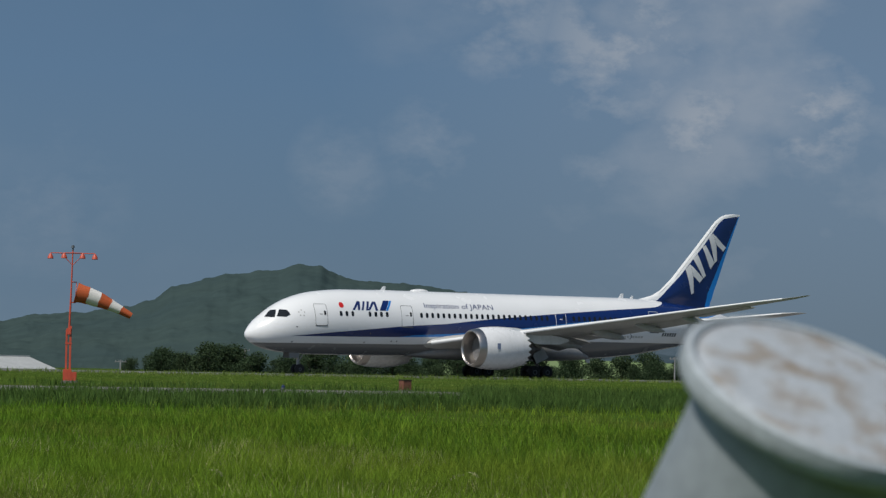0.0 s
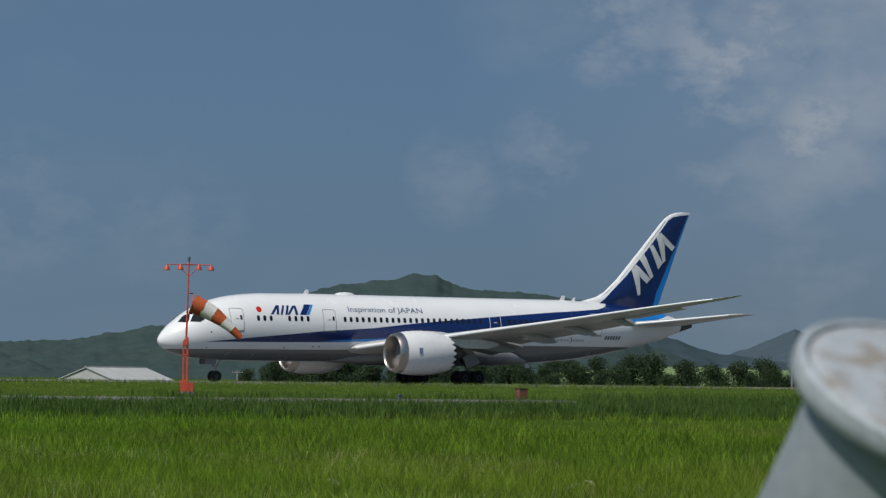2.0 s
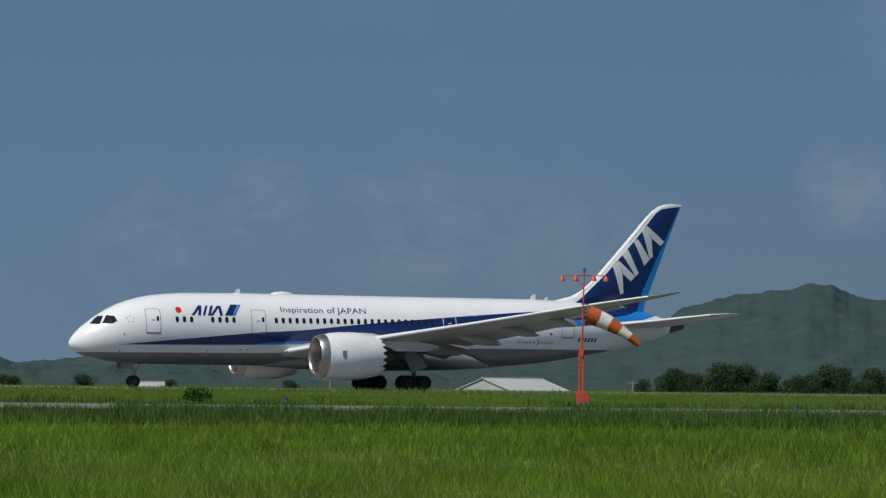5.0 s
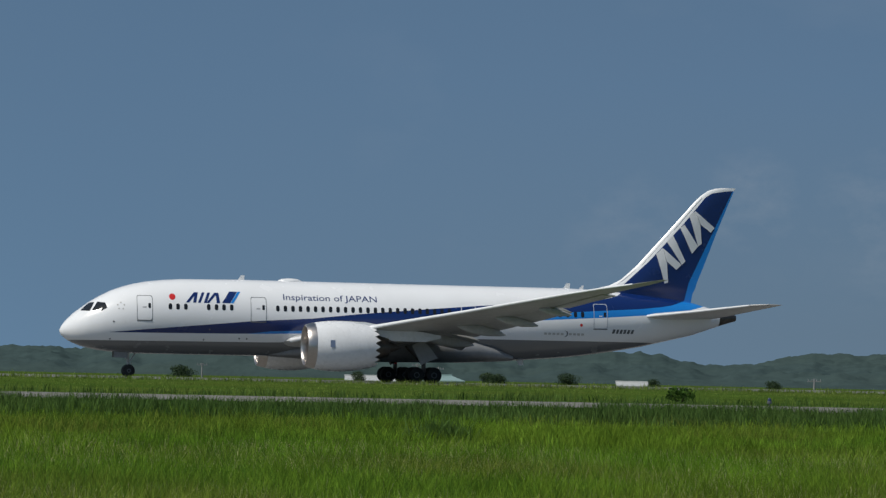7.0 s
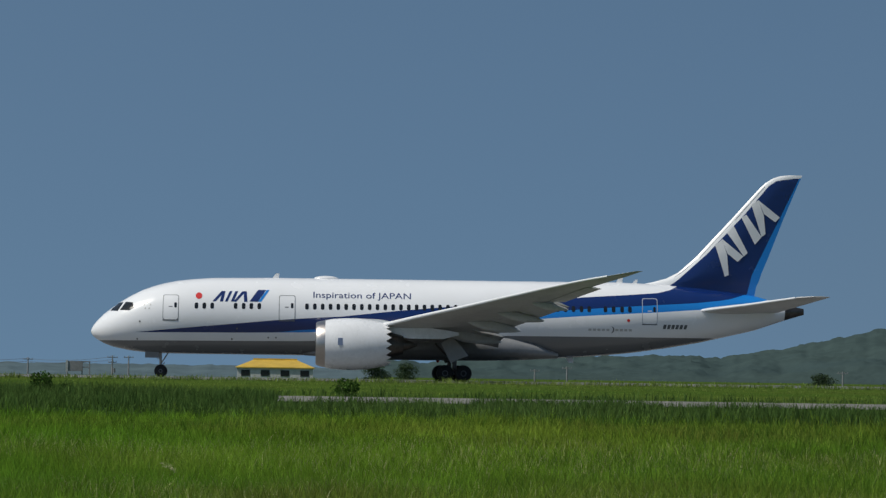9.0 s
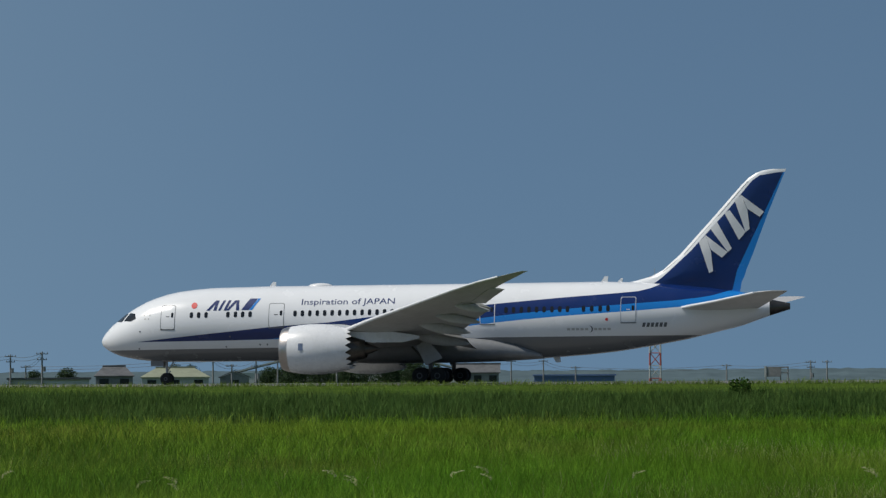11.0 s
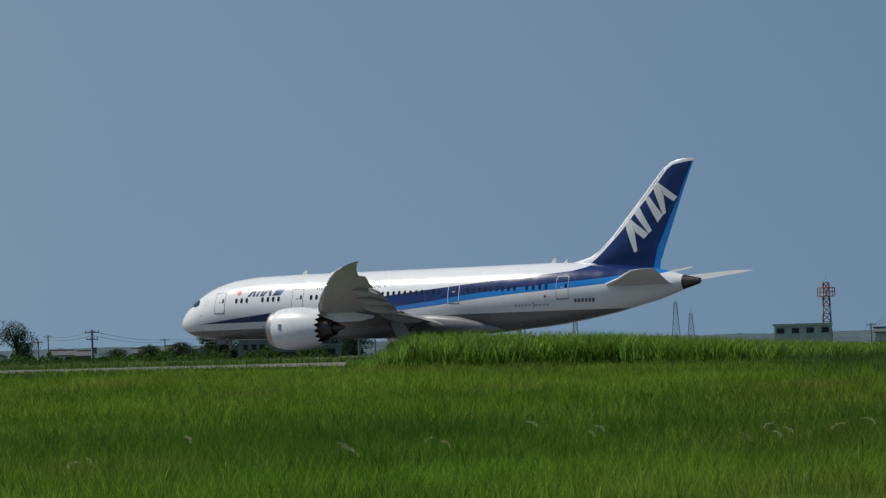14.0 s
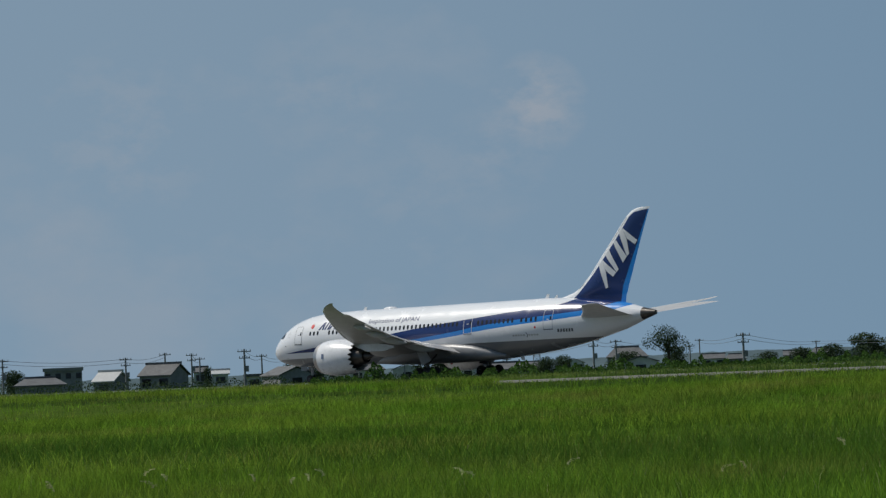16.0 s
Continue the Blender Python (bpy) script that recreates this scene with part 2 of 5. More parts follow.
LINE_WHITE = mat("white_outline_paint", (0.75, 0.76, 0.77), 0.4, var=0.05)
BLUE = mat("blue_paint", PAINT_BLUE, 0.3, var=0.04, scale=0.5)
SKY_PAINT = mat("light_blue_paint", PAINT_SKY, 0.3, var=0.04, scale=0.5)
RED = mat("red_paint", (0.62, 0.02, 0.02), 0.4, var=0.06)
LETTER = mat("white_marking_paint", (0.72, 0.73, 0.74), 0.35, var=0.03)
ORANGE = mat("orange_mast_paint", (0.55, 0.085, 0.045), 0.45, var=0.10, scale=2.0)
SOCK_ORANGE = mat("orange_cloth", (0.52, 0.105, 0.03), 0.9, var=0.12, scale=3.0, bump=0.2)
SOCK_WHITE = mat("white_cloth", (0.74, 0.72, 0.68), 0.9, var=0.08, scale=3.0, bump=0.2)
GROUND_GREEN = mat("grassy_soil", (0.042, 0.085, 0.013), 0.95, var=0.25, scale=0.07, other=(0.065, 0.095, 0.018), bump=0.3, spec=0.0)
ASPHALT = mat("weathered_asphalt", (0.19, 0.19, 0.185), 0.9, var=0.15, scale=0.4, bump=0.2, spec=0.1)
CONCRETE = mat("stained_concrete", (0.21, 0.205, 0.185), 0.85, var=0.15, scale=0.6, bump=0.2, spec=0.1)
# Hill base colours carry the aerial haze: bluer and paler with distance.
HILL = mat("hazed_wooded_hillside", (0.043, 0.067, 0.068), 1.0, var=0.10, scale=0.006, other=(0.050, 0.075, 0.070), bump=0.1, world_coords=True, spec=0.0)
HILL_FAR = mat("far_hazed_hillside", (0.055, 0.082, 0.098), 1.0, var=0.10, scale=0.004, world_coords=True, spec=0.0)
HILL_HAZY = mat("hazed_distant_mountain", (0.068, 0.095, 0.118), 1.0, var=0.06, scale=0.004, world_coords=True, spec=0.0)
PADDY = mat("pale_green_fields", (0.19, 0.26, 0.12), 1.0, var=0.08, scale=0.02, other=(0.15, 0.21, 0.10), world_coords=True, spec=0.0)
# Horizon haze given as the colour of a solid surface.
HAZE_BELT = mat("horizon_haze", (0.095, 0.135, 0.15), 1.0, var=0.1, scale=0.02, world_coords=True, spec=0.0)
LEAF = leaf_mat("tree_leaves", (0.033, 0.056, 0.028), (0.048, 0.072, 0.036), 0.1, 0.75, 0.2)
SHRUB = leaf_mat("shrub_leaves", (0.035, 0.080, 0.014), (0.05, 0.10, 0.02), 0.2, 0.5, 0.3)
GRASS = leaf_mat("meadow_grass", (0.120, 0.265, 0.021), (0.218, 0.302, 0.034), 0.06, 0.5, 0.5, dry=(0.235, 0.225, 0.055))
DEEP = leaf_mat("deep_meadow_grass", (0.056, 0.138, 0.017), (0.095, 0.170, 0.022), 0.07, 0.55, 0.42)
PLUME = leaf_mat("pale_seed_heads", (0.44, 0.42, 0.22), (0.52, 0.49, 0.30), 0.5, 0.7, 0.3)
WEED = leaf_mat("dark_weeds", (0.068, 0.128, 0.030), (0.098, 0.160, 0.040), 0.09, 0.45, 0.35)
MOWN = leaf_mat("mown_grass", (0.130, 0.195, 0.040), (0.175, 0.220, 0.055), 0.04, 0.85, 0.4)
REED = leaf_mat("reed_leaves", (0.14, 0.27, 0.03), (0.20, 0.31, 0.06), 0.3, 0.5, 0.4)
STRAW = leaf_mat("dry_seed_heads", (0.40, 0.39, 0.17), (0.48, 0.45, 0.24), 0.5, 0.7, 0.3)
BARK = mat("bark", (0.06, 0.045, 0.03), 0.95, var=0.25, scale=3.0, bump=0.5)
RIM_GREY = mat("pale_rim_paint", (0.36, 0.40, 0.43), 0.6, 0.0, var=0.12, scale=50.0, bump=0.15)
# Pipe grey taken darker for the cap's shadow; the rim keeps the paler tone.
GALV_SHADED = mat("shaded_galvanised_steel", (0.29, 0.325, 0.35), 0.55, 0.2, var=0.10, scale=20.0, bump=0.08)
CAP_PAINT = mat("weathered_cap_paint", (0.37, 0.40, 0.43), 0.6, 0.0, var=0.14, scale=75.0, other=(0.24, 0.195, 0.145), bump=0.2, bias=0.6)
PLASTER = mat("pale_plaster", (0.55, 0.55, 0.53), 0.85, var=0.12, scale=0.5)
PLASTER_DARK = mat("grey_plaster", (0.25, 0.25, 0.255), 0.85, var=0.15, scale=0.4)
ROOF_TILE = mat("grey_roof_tile", (0.125, 0.128, 0.13), 0.7, var=0.2, scale=0.8, bump=0.4)
ROOF_WHITE = mat("white_sheet_roof", (0.46, 0.47, 0.46), 0.55, var=0.08, scale=0.4)
ROOF_GREEN = mat("olive_sheet_roof", (0.27, 0.29, 0.20), 0.6, var=0.12, scale=0.4)
ROOF_TEAL = mat("teal_sheet_roof", (0.22, 0.32, 0.31), 0.6, var=0.10, scale=0.4)
ROOF_RED = mat("red_sheet_roof", (0.26, 0.10, 0.085), 0.6, var=0.15, scale=0.4)
ROOF_YELLOW = mat("yellow_sheet_roof", (0.58, 0.38, 0.05), 0.55, var=0.10, scale=0.4)
WALL_BLUE = mat("blue_sheet_wall", (0.10, 0.17, 0.36), 0.6, var=0.10, scale=0.3)
POLE_GREY = mat("concrete_pole", (0.26, 0.26, 0.265), 0.8, var=0.15, scale=1.0)
TOWER_RED = mat("tower_red_paint", (0.42, 0.09, 0.07), 0.6, var=0.12, scale=0.6)


# ---- mesh helpers ----
def link(name, bm, material, parent=None, smooth=True):
    me = bpy.data.meshes.new(name)
    bm.to_mesh(me)
    bm.free()
    if material:
        me.materials.append(material)
    if smooth:
        me.polygons.foreach_set("use_smooth", [True] * len(me.polygons))
        me.set_sharp_from_angle(angle=radians(40))
    ob = new(name, me)
    ob.parent = parent
    return ob


def part(name, bm, material, parent, label="", smooth=True):
    return tagged(link(name, bm, material, parent, smooth), label)


def curve(pts, x):
    return float(np.interp(x, [p[0] for p in pts], [p[1] for p in pts]))


def ring_loft(bm, rings, cap=True):
    vs = [[bm.verts.new(p) for p in r] for r in rings]
    n = len(rings[0])
    for a, b in zip(vs, vs[1:]):
        for i in range(n):
            bm.faces.new((a[i], a[(i + 1) % n], b[(i + 1) % n], b[i]))
    if cap:
        bm.faces.new(vs[0])
        bm.faces.new(vs[-1][::-1])
    bmesh.ops.recalc_face_normals(bm, faces=bm.faces)
    return vs


def tube(bm, p, q, r0, r1=None, n=10):
    """A tapered round bar from p to q."""
    p, q = Vector(p), Vector(q)
    turn = (q - p).to_track_quat("Z", "Y").to_matrix()
    r1 = r0 if r1 is None else r1
    rings = [[c + turn @ Vector((r * math.cos(2 * math.pi * i / n), r * math.sin(2 * math.pi * i / n), 0)) for i in range(n)] for c, r in ((p, r0), (q, r1))]
    vs = [[bm.verts.new(v) for v in r] for r in rings]
    for i in range(n):
        bm.faces.new((vs[0][i], vs[0][(i + 1) % n], vs[1][(i + 1) % n], vs[1][i]))
    bm.faces.new(vs[0][::-1])
    bm.faces.new(vs[1])
    return bm


def box(bm, lo, hi, bevel=0.0):
    made = bmesh.ops.create_cube(bm, size=1)["verts"]
    for v in made:
        v.co = Vector([lo[k] if v.co[k] < 0 else hi[k] for k in range(3)])
    if bevel:
        bmesh.ops.bevel(bm, geom=list({e for v in made for e in v.link_edges}), offset=bevel, segments=2, affect="EDGES")
    return bm


def lathe(bm, prof, centre, axis="x", n=40):
    """A round body: (along, radius) pairs turned about an axis through centre."""
    c = Vector(centre)
    rings = []
    for a, r in prof:
        ring = []
        for i in range(n):
            s, k = math.sin(2 * math.pi * i / n), math.cos(2 * math.pi * i / n)
            ring.append(c + (Vector((a, r * k, r * s)) if axis == "x" else Vector((r * k, a, r * s)) if axis == "y" else Vector((r * k, r * s, a))))
        rings.append(ring)
    ring_loft(bm, rings)
    return bm


def raw_mesh(name, verts, faces_flat, size, material, parent=None):
    """A mesh of many faces of one size, from arrays."""
    me = bpy.data.meshes.new(name)
    nf = len(faces_flat) // size
    me.vertices.add(len(verts))
    me.vertices.foreach_set("co", np.ascontiguousarray(verts, dtype=np.float32).ravel())
    me.loops.add(nf * size)
    me.loops.foreach_set("vertex_index", np.ascontiguousarray(faces_flat, dtype=np.int32))
    me.polygons.add(nf)
    me.polygons.foreach_set("loop_start", np.arange(0, nf * size, size, dtype=np.int32))
    me.materials.append(material)
    me.update(calc_edges=True)
    ob = new(name, me)
    ob.parent = parent
    return ob


def blades(name, base, height, width, bend, material, rng, parent=None):
    """Grass blades: base points (n, 3), a height and width for each, leaning over by bend."""
    n = len(base)
    a = rng.uniform(0, 2 * np.pi, n)
    face = np.stack([np.cos(a), np.sin(a), np.zeros(n)], 1)
    b = rng.uniform(0, 2 * np.pi, n)
    lean = np.stack([np.cos(b), np.sin(b), np.zeros(n)], 1) * (bend * rng.uniform(0.2, 1.0, n) * height)[:, None]
    up = np.zeros((n, 3))
    up[:, 2] = height
    w = (face.T * width * 0.5).T
    v = np.stack([base - w, base + w, base + up * 0.55 + lean * 0.35 - w * 0.8, base + up * 0.55 + lean * 0.35 + w * 0.8, base + up + lean], 1).reshape(-1, 3)
    k = np.arange(n)[:, None] * 5
    f = (k + np.array([[0, 1, 3, 0, 3, 2, 2, 3, 4]])).ravel()
    return raw_mesh(name, v, f, 3, material, parent)


def leaves(name, centres, size, material, rng, parent=None):
    """Small bent leaf cards scattered at the given points."""
    n = len(centres)
    u = rng.normal(size=(n, 3))
    u /= np.linalg.norm(u, axis=1)[:, None]
    w = np.cross(u, rng.normal(size=(n, 3)))
    w /= np.linalg.norm(w, axis=1)[:, None]
    s = (size * rng.uniform(0.6, 1.3, n))[:, None]
    v = np.stack([centres - u * s * 0.5, centres + w * s * 0.32, centres + u * s * 0.5, centres - w * s * 0.32], 1).reshape(-1, 3)
    k = np.arange(n)[:, None] * 4
    f = (k + np.array([[0, 1, 2, 0, 2, 3]])).ravel()
    return raw_mesh(name, v, f, 3, material, parent)


# ---- airliner, in its own space: x aft of the nose, y to starboard, z over the ground ----
TOP = [(0, 3.58), (.05, 3.72), (.15, 3.93), (.44, 4.31), (1, 4.88), (1.59, 5.33), (2.2, 5.79), (3.05, 6.32), (3.9, 6.75), (4.8, 7.09), (5.7, 7.34), (6.63, 7.53), (7.9, 7.69), (9.38, 7.80), (13.9, 7.88), (32, 7.91), (40.9, 7.95), (44, 7.86), (47, 7.62), (50, 7.3), (52, 7.0), (54.1, 6.42), (55.65, 6.1)]
BOT = [(0, 3.48), (.05, 3.33), (.15, 3.15), (.44, 2.92), (.91, 2.63), (1.7, 2.33), (3, 2.07), (4.3, 1.93), (5.74, 1.87), (9, 1.86), (36, 1.93), (37.76, 2.05), (40, 2.22), (42.2, 2.45), (45, 2.88), (47.5, 3.33), (51.8, 4.35), (54.1, 5.15), (55.65, 5.62)]
WID = [(0, .05), (.05, .22), (.15, .42), (.45, .78), (1, 1.28), (1.57, 1.65), (2.2, 1.95), (3, 2.24), (3.8, 2.44), (4.7, 2.61), (5.6, 2.72), (6.5, 2.80), (7.8, 2.86), (9.2, 2.885), (38, 2.885), (40, 2.84), (42, 2.72), (44, 2.52), (47, 2.1), (50, 1.55), (51.7, 1.2), (54.1, .63), (55.65, .24)]


def fus(x, a):
    t, b, w = curve(TOP, x), curve(BOT, x), curve(WID, x)
    c = (t + b) / 2
    return Vector((x, -w * math.cos(a), c + (t - c) * math.sin(a)))


def skin(x, z, side, lift):
    """The skin's point at a station and height, lifted off it. side: -1 port, 1 starboard."""
    t, b, w = curve(TOP, x), curve(BOT, x), curve(WID, x)
    c = (t + b) / 2
    s = max(-1.0, min(1.0, (z - c) / (t - c)))
    a = math.asin(s)
    n = Vector((0, math.cos(a) / w, s / (t - c))).normalized()
    return Vector((x, side * (w * math.cos(a) + lift * n.y), c + (t - c) * s + lift * n.z))


def on_skin(bm, side, lift):
    z0, z1 = min(v.co.z for v in bm.verts), max(v.co.z for v in bm.verts)
    k = math.floor(z0 / 0.15) + 1
    while k * 0.15 < z1:
        bmesh.ops.bisect_plane(bm, geom=bm.verts[:] + bm.edges[:] + bm.faces[:], plane_co=(0, 0, k * 0.15), plane_no=(0, 0, 1))
        k += 1
    x0, x1 = min(v.co.x for v in bm.verts), max(v.co.x for v in bm.verts)
    if x0 < 8:
        k = math.floor(x0 / 0.12) + 1
        while k * 0.12 < x1:
            bmesh.ops.bisect_plane(bm, geom=bm.verts[:] + bm.edges[:] + bm.faces[:], plane_co=(k * 0.12, 0, 0), plane_no=(1, 0, 0))
            k += 1
    for v in bm.verts:
        v.co = skin(v.co.x, v.co.z, side, lift)


def marking(name, shapes, material, parent, side=-1, lift=0.012, label=""):
    """Flat painted or glazed shapes, as (x, z) outlines, laid on the skin."""
    bm = bmesh.new()
    for s in shapes:
        bm.faces.new([bm.verts.new((x, 0, z)) for x, z in s])
    bmesh.ops.triangulate(bm, faces=bm.faces)
    on_skin(bm, side, lift)
    return part(name, bm, material, parent, label)


def rounded(x0, x1, z0, z1, r, n=3):
    out = []
    for cx, cz, a0 in ((x1 - r, z1 - r, 0), (x0 + r, z1 - r, 90), (x0 + r, z0 + r, 180), (x1 - r, z0 + r, 270)):
        for i in range(n + 1):
            a = radians(a0 + 90 * i / n)
            out.append((cx + r * math.cos(a), cz + r * math.sin(a)))
    return out


def outline(name, loop, width, material, parent, side, lift):
    cx = sum(p[0] for p in loop) / len(loop)
    cz = sum(p[1] for p in loop) / len(loop)
    hx, hz = max(p[0] for p in loop) - cx, max(p[1] for p in loop) - cz
    inner = [(cx + (x - cx) * (1 - width / hx), cz + (z - cz) * (1 - width / hz)) for x, z in loop]
    n = len(loop)
    return marking(name, [[loop[i], loop[(i + 1) % n], inner[(i + 1) % n], inner[i]] for i in range(n)], material, parent, side, lift)


plane = tagged(new("airliner"), "white twin-engine passenger jet with blue stripe rolling along the runway", "airliner")
bm = bmesh.new()
st = [0, .05, .1, .15, .3, .44, .7, 1, 1.3, 1.6, 1.9, 2.2, 2.6, 3.05, 3.4, 3.9, 4.3, 4.8, 5.2, 5.7, 6.1, 6.63, 7.2, 7.9, 8.6, 9.38] + list(np.arange(10, 38, 1.0)) + list(np.arange(38, 54, .5)) + [54.1]
ring_loft(bm, [[fus(x, 2 * math.pi * i / 56) for i in range(56)] for x in st])
fuselage = part("fuselage", bm, LIVERY, plane)
bm = bmesh.new()
ring_loft(bm, [[fus(x, 2 * math.pi * i / 32) for i in range(32)] for x in (54.1, 54.6, 55.2, 55.65)])
part("exhaust_cone", bm, DARK_METAL, plane, "dark metal exhaust cone")
bm = bmesh.new()
rings = []
for x, w, z0, z1 in ((16.5, .8, 1.88, 2.2), (18, 1.7, 1.8, 2.6), (20, 2.5, 1.7, 3.2), (22.5, 3.0, 1.63, 3.9), (26, 3.14, 1.62, 4.1), (30, 3.1, 1.66, 4.0), (32.5, 2.98, 1.72, 3.7), (34.5, 2.7, 1.82, 3.1), (36.3, 1.6, 1.93, 2.4)):
    c, h = (z0 + z1) / 2, (z1 - z0) / 2
    rings.append([(x, w * math.copysign(abs(math.cos(a)) ** .7, math.cos(a)), c + h * math.copysign(abs(math.sin(a)) ** .7, math.sin(a))) for a in (2 * math.pi * i / 40 for i in range(40))])
ring_loft(bm, rings)
part("belly_fairing", bm, BELLY_GREY, plane, "grey wing root fairing")


def wing(name, secs, material, side, parent, label=""):
    """secs: y, leading edge x, trailing edge x, z, thickness ratio."""
    bm = bmesh.new()
    prof = [(1, 0), (.8, .38), (.55, .8), (.3, 1), (.15, .85), (.05, .52), (.012, .25), (0, 0), (.012, -.18), (.05, -.35), (.15, -.5), (.3, -.55), (.55, -.4), (.8, -.12)]
    ring_loft(bm, [[(le + (te - le) * u, side * y, z + v * th * (te - le) * .55) for u, v in prof] for y, le, te, z, th in secs])
    return part(name, bm, material, parent, label)


WING = [(2.0, 17.2, 29.6, 3.0, .12), (2.9, 17.8, 29.6, 3.15, .12), (6, 19.8, 29.5, 3.65, .11), (9.5, 22.1, 29.8, 4.1, .105), (14, 25.0, 31.5, 4.78, .095), (18, 28.0, 33.3, 5.45, .09), (20, 29.6, 34.2, 5.82, .085), (22.5, 31.6, 35.3, 6.28, .082), (25, 33.6, 36.5, 6.74, .08), (27.5, 35.8, 37.9, 7.2, .075), (29, 37.5, 38.9, 7.5, .07), (29.8, 38.7, 39.5, 7.72, .06), (30.1, 39.4, 39.9, 7.85, .05)]


def wing_at(y):
    ys = [s[0] for s in WING]
    return [float(np.interp(y, ys, [s[k] for s in WING])) for k in (1, 2, 3)]


def flap(y0, y1, chord, drop, side, parent):
    """A trailing-edge panel let down behind the wing."""
    secs = []
    for y in (y0, (y0 + y1) / 2, y1):
        _, te, z = wing_at(y)
        secs.append((y, te, z))
    bm = bmesh.new()
    a = radians(drop)
    rings = []
    for y, te, z in secs:
        ring = []
        for u, v in ((-.35, .02), (0, .12), (.5, .1), (1, 0), (.5, -.02), (0, -.05), (-.35, -.03)):
            ring.append((te + chord * (u * math.cos(a) + v * math.sin(a)) - .1, side * y, z - .06 + chord * (v * math.cos(a) - u * math.sin(a))))
        rings.append(ring)
    ring_loft(bm, rings)
    return part("flap", bm, WING_GREY, parent)


def pod(y, length, r, side, parent):
    """A flap-track fairing under the trailing edge."""
    _, te, z = wing_at(y)
    bm = bmesh.new()
    lathe(bm, [(-.55 * length, .02), (-.45 * length, .5 * r), (-.2 * length, r), (.1 * length, .9 * r), (.35 * length, .45 * r), (.45 * length, .04)], (0, 0, 0), n=16)
    bmesh.ops.transform(bm, matrix=pose(te - .1, side * y, z - .42, 0, 9, 0) @ Matrix.Diagonal((1, .75, 1.25, 1)), verts=bm.verts)
    return part("flap_track_fairing", bm, WING_GREY, parent)


def rotor(bm, centre, n=22, r0=.35, r1=1.42):
    c = Vector(centre)
    for i in range(n):
        a = 2 * math.pi * i / n
        q = []
        for r, da, dx in ((r0, -.1, -.08), (r1, -.05 - .05, -.12), (r1, .06, .12), (r0, .1, .08)):
            q.append(bm.verts.new(c + Vector((dx, r * math.cos(a + da), r * math.sin(a + da)))))
        bm.faces.new(q)


for s in (-1, 1):
    w = wing("wing", WING, WING_GREY, s, plane, "grey swept wing with raked tip")
    flap(3.4, 8.6, 2.1, 14, s, w)
    flap(8.8, 10.6, 1.6, 10, s, w)
    flap(10.8, 20.5, 1.35, 14, s, w)
    flap(20.8, 25.5, .8, 4, s, w)
    for y, ln, r in ((7.2, 4.6, .38), (12.6, 4.0, .33), (16.6, 3.4, .28), (20.6, 2.6, .22)):
        pod(y, ln, r, s, w)
    # White tubes put the sunlit gleam of the leading edge into the colour.
    bm = bmesh.new()
    for (y0, x0, _, z0, _), (y1, x1, _, z1, _) in zip(WING[1:10], WING[2:11]):
        tube(bm, (x0 + .05, s * y0, z0), (x1 + .05, s * y1, z1), .2 - y0 * .0045, .2 - y1 * .0045, 10)
    part("slat", bm, WHITE, w, "leading-edge slat painted white as if sunlit")
    wing("tailplane", [(.5, 46.1, 53.2, 5.7, .1), (1.5, 47.0, 53.4, 5.75, .1), (5, 50.3, 54.6, 6.2, .1), (9, 53.6, 56.0, 6.72, .09), (9.7, 54.9, 56.2, 6.82, .07)], TAIL_GREY, s, plane, "pale grey tailplane")
    bm = bmesh.new()
    for (y0, x0, z0), (y1, x1, z1) in (((1.5, 47.0, 5.75), (5, 50.3, 6.2)), ((5, 50.3, 6.2), (9, 53.6, 6.72))):
        tube(bm, (x0 + .03, s * y0, z0), (x1 + .03, s * y1, z1), .13 - y0 * .006, .13 - y1 * .006, 10)
    part("tail_leading_edge", bm, WHITE, plane, "pale tailplane leading edge")
    # engine
    eng = tagged(new("engine"), "white nacelle with bare metal lip and toothed rear edge")
    eng.parent = plane
    cy, cz = s * 9.9, 2.72
    bm = bmesh.new()
    n = 72
    prof = [(18.2, 1.755), (18.8, 1.86), (19.6, 1.925), (20.4, 1.93), (21.4, 1.85), (22.2, 1.70), (22.62, 1.60)]
    rings = [[(x, cy + r * math.cos(2 * math.pi * i / n), cz + r * math.sin(2 * math.pi * i / n)) for i in range(n)] for x, r in prof]
    saw = []
    for i in range(n):
        k = abs((i % 4) - 2) / 2
        x, r = 22.72 + .42 * k, 1.575 - .10 * k
        saw.append((x, cy + r * math.cos(2 * math.pi * i / n), cz + r * math.sin(2 * math.pi * i / n)))
    rings.append(saw)
    rings.append([(x - .04, cy + (y - cy) * .97, cz + (z - cz) * .97) for x, y, z in saw])
    rings.append([(22.2, cy + 1.5 * math.cos(2 * math.pi * i / n), cz + 1.5 * math.sin(2 * math.pi * i / n)) for i in range(n)])
    rings.append([(21.6, cy + 1.45 * math.cos(2 * math.pi * i / n), cz + 1.45 * math.sin(2 * math.pi * i / n)) for i in range(n)])
    ring_loft(bm, rings, cap=False)
    part("cowling", bm, NACELLE, eng)
    bm = bmesh.new()
    lp = [(18.2, 1.75), (17.85, 1.69), (17.62, 1.62), (17.52, 1.56), (17.5, 1.5), (17.54, 1.44), (17.7, 1.39), (18.0, 1.36), (18.6, 1.38)]
    ring_loft(bm, [[(x, cy + r * math.cos(2 * math.pi * i / 48), cz + r * math.sin(2 * math.pi * i / 48)) for i in range(48)] for x, r in lp], cap=False)
    part("intake_lip", bm, BARE, eng, "bare metal intake lip")
    bm = bmesh.new()
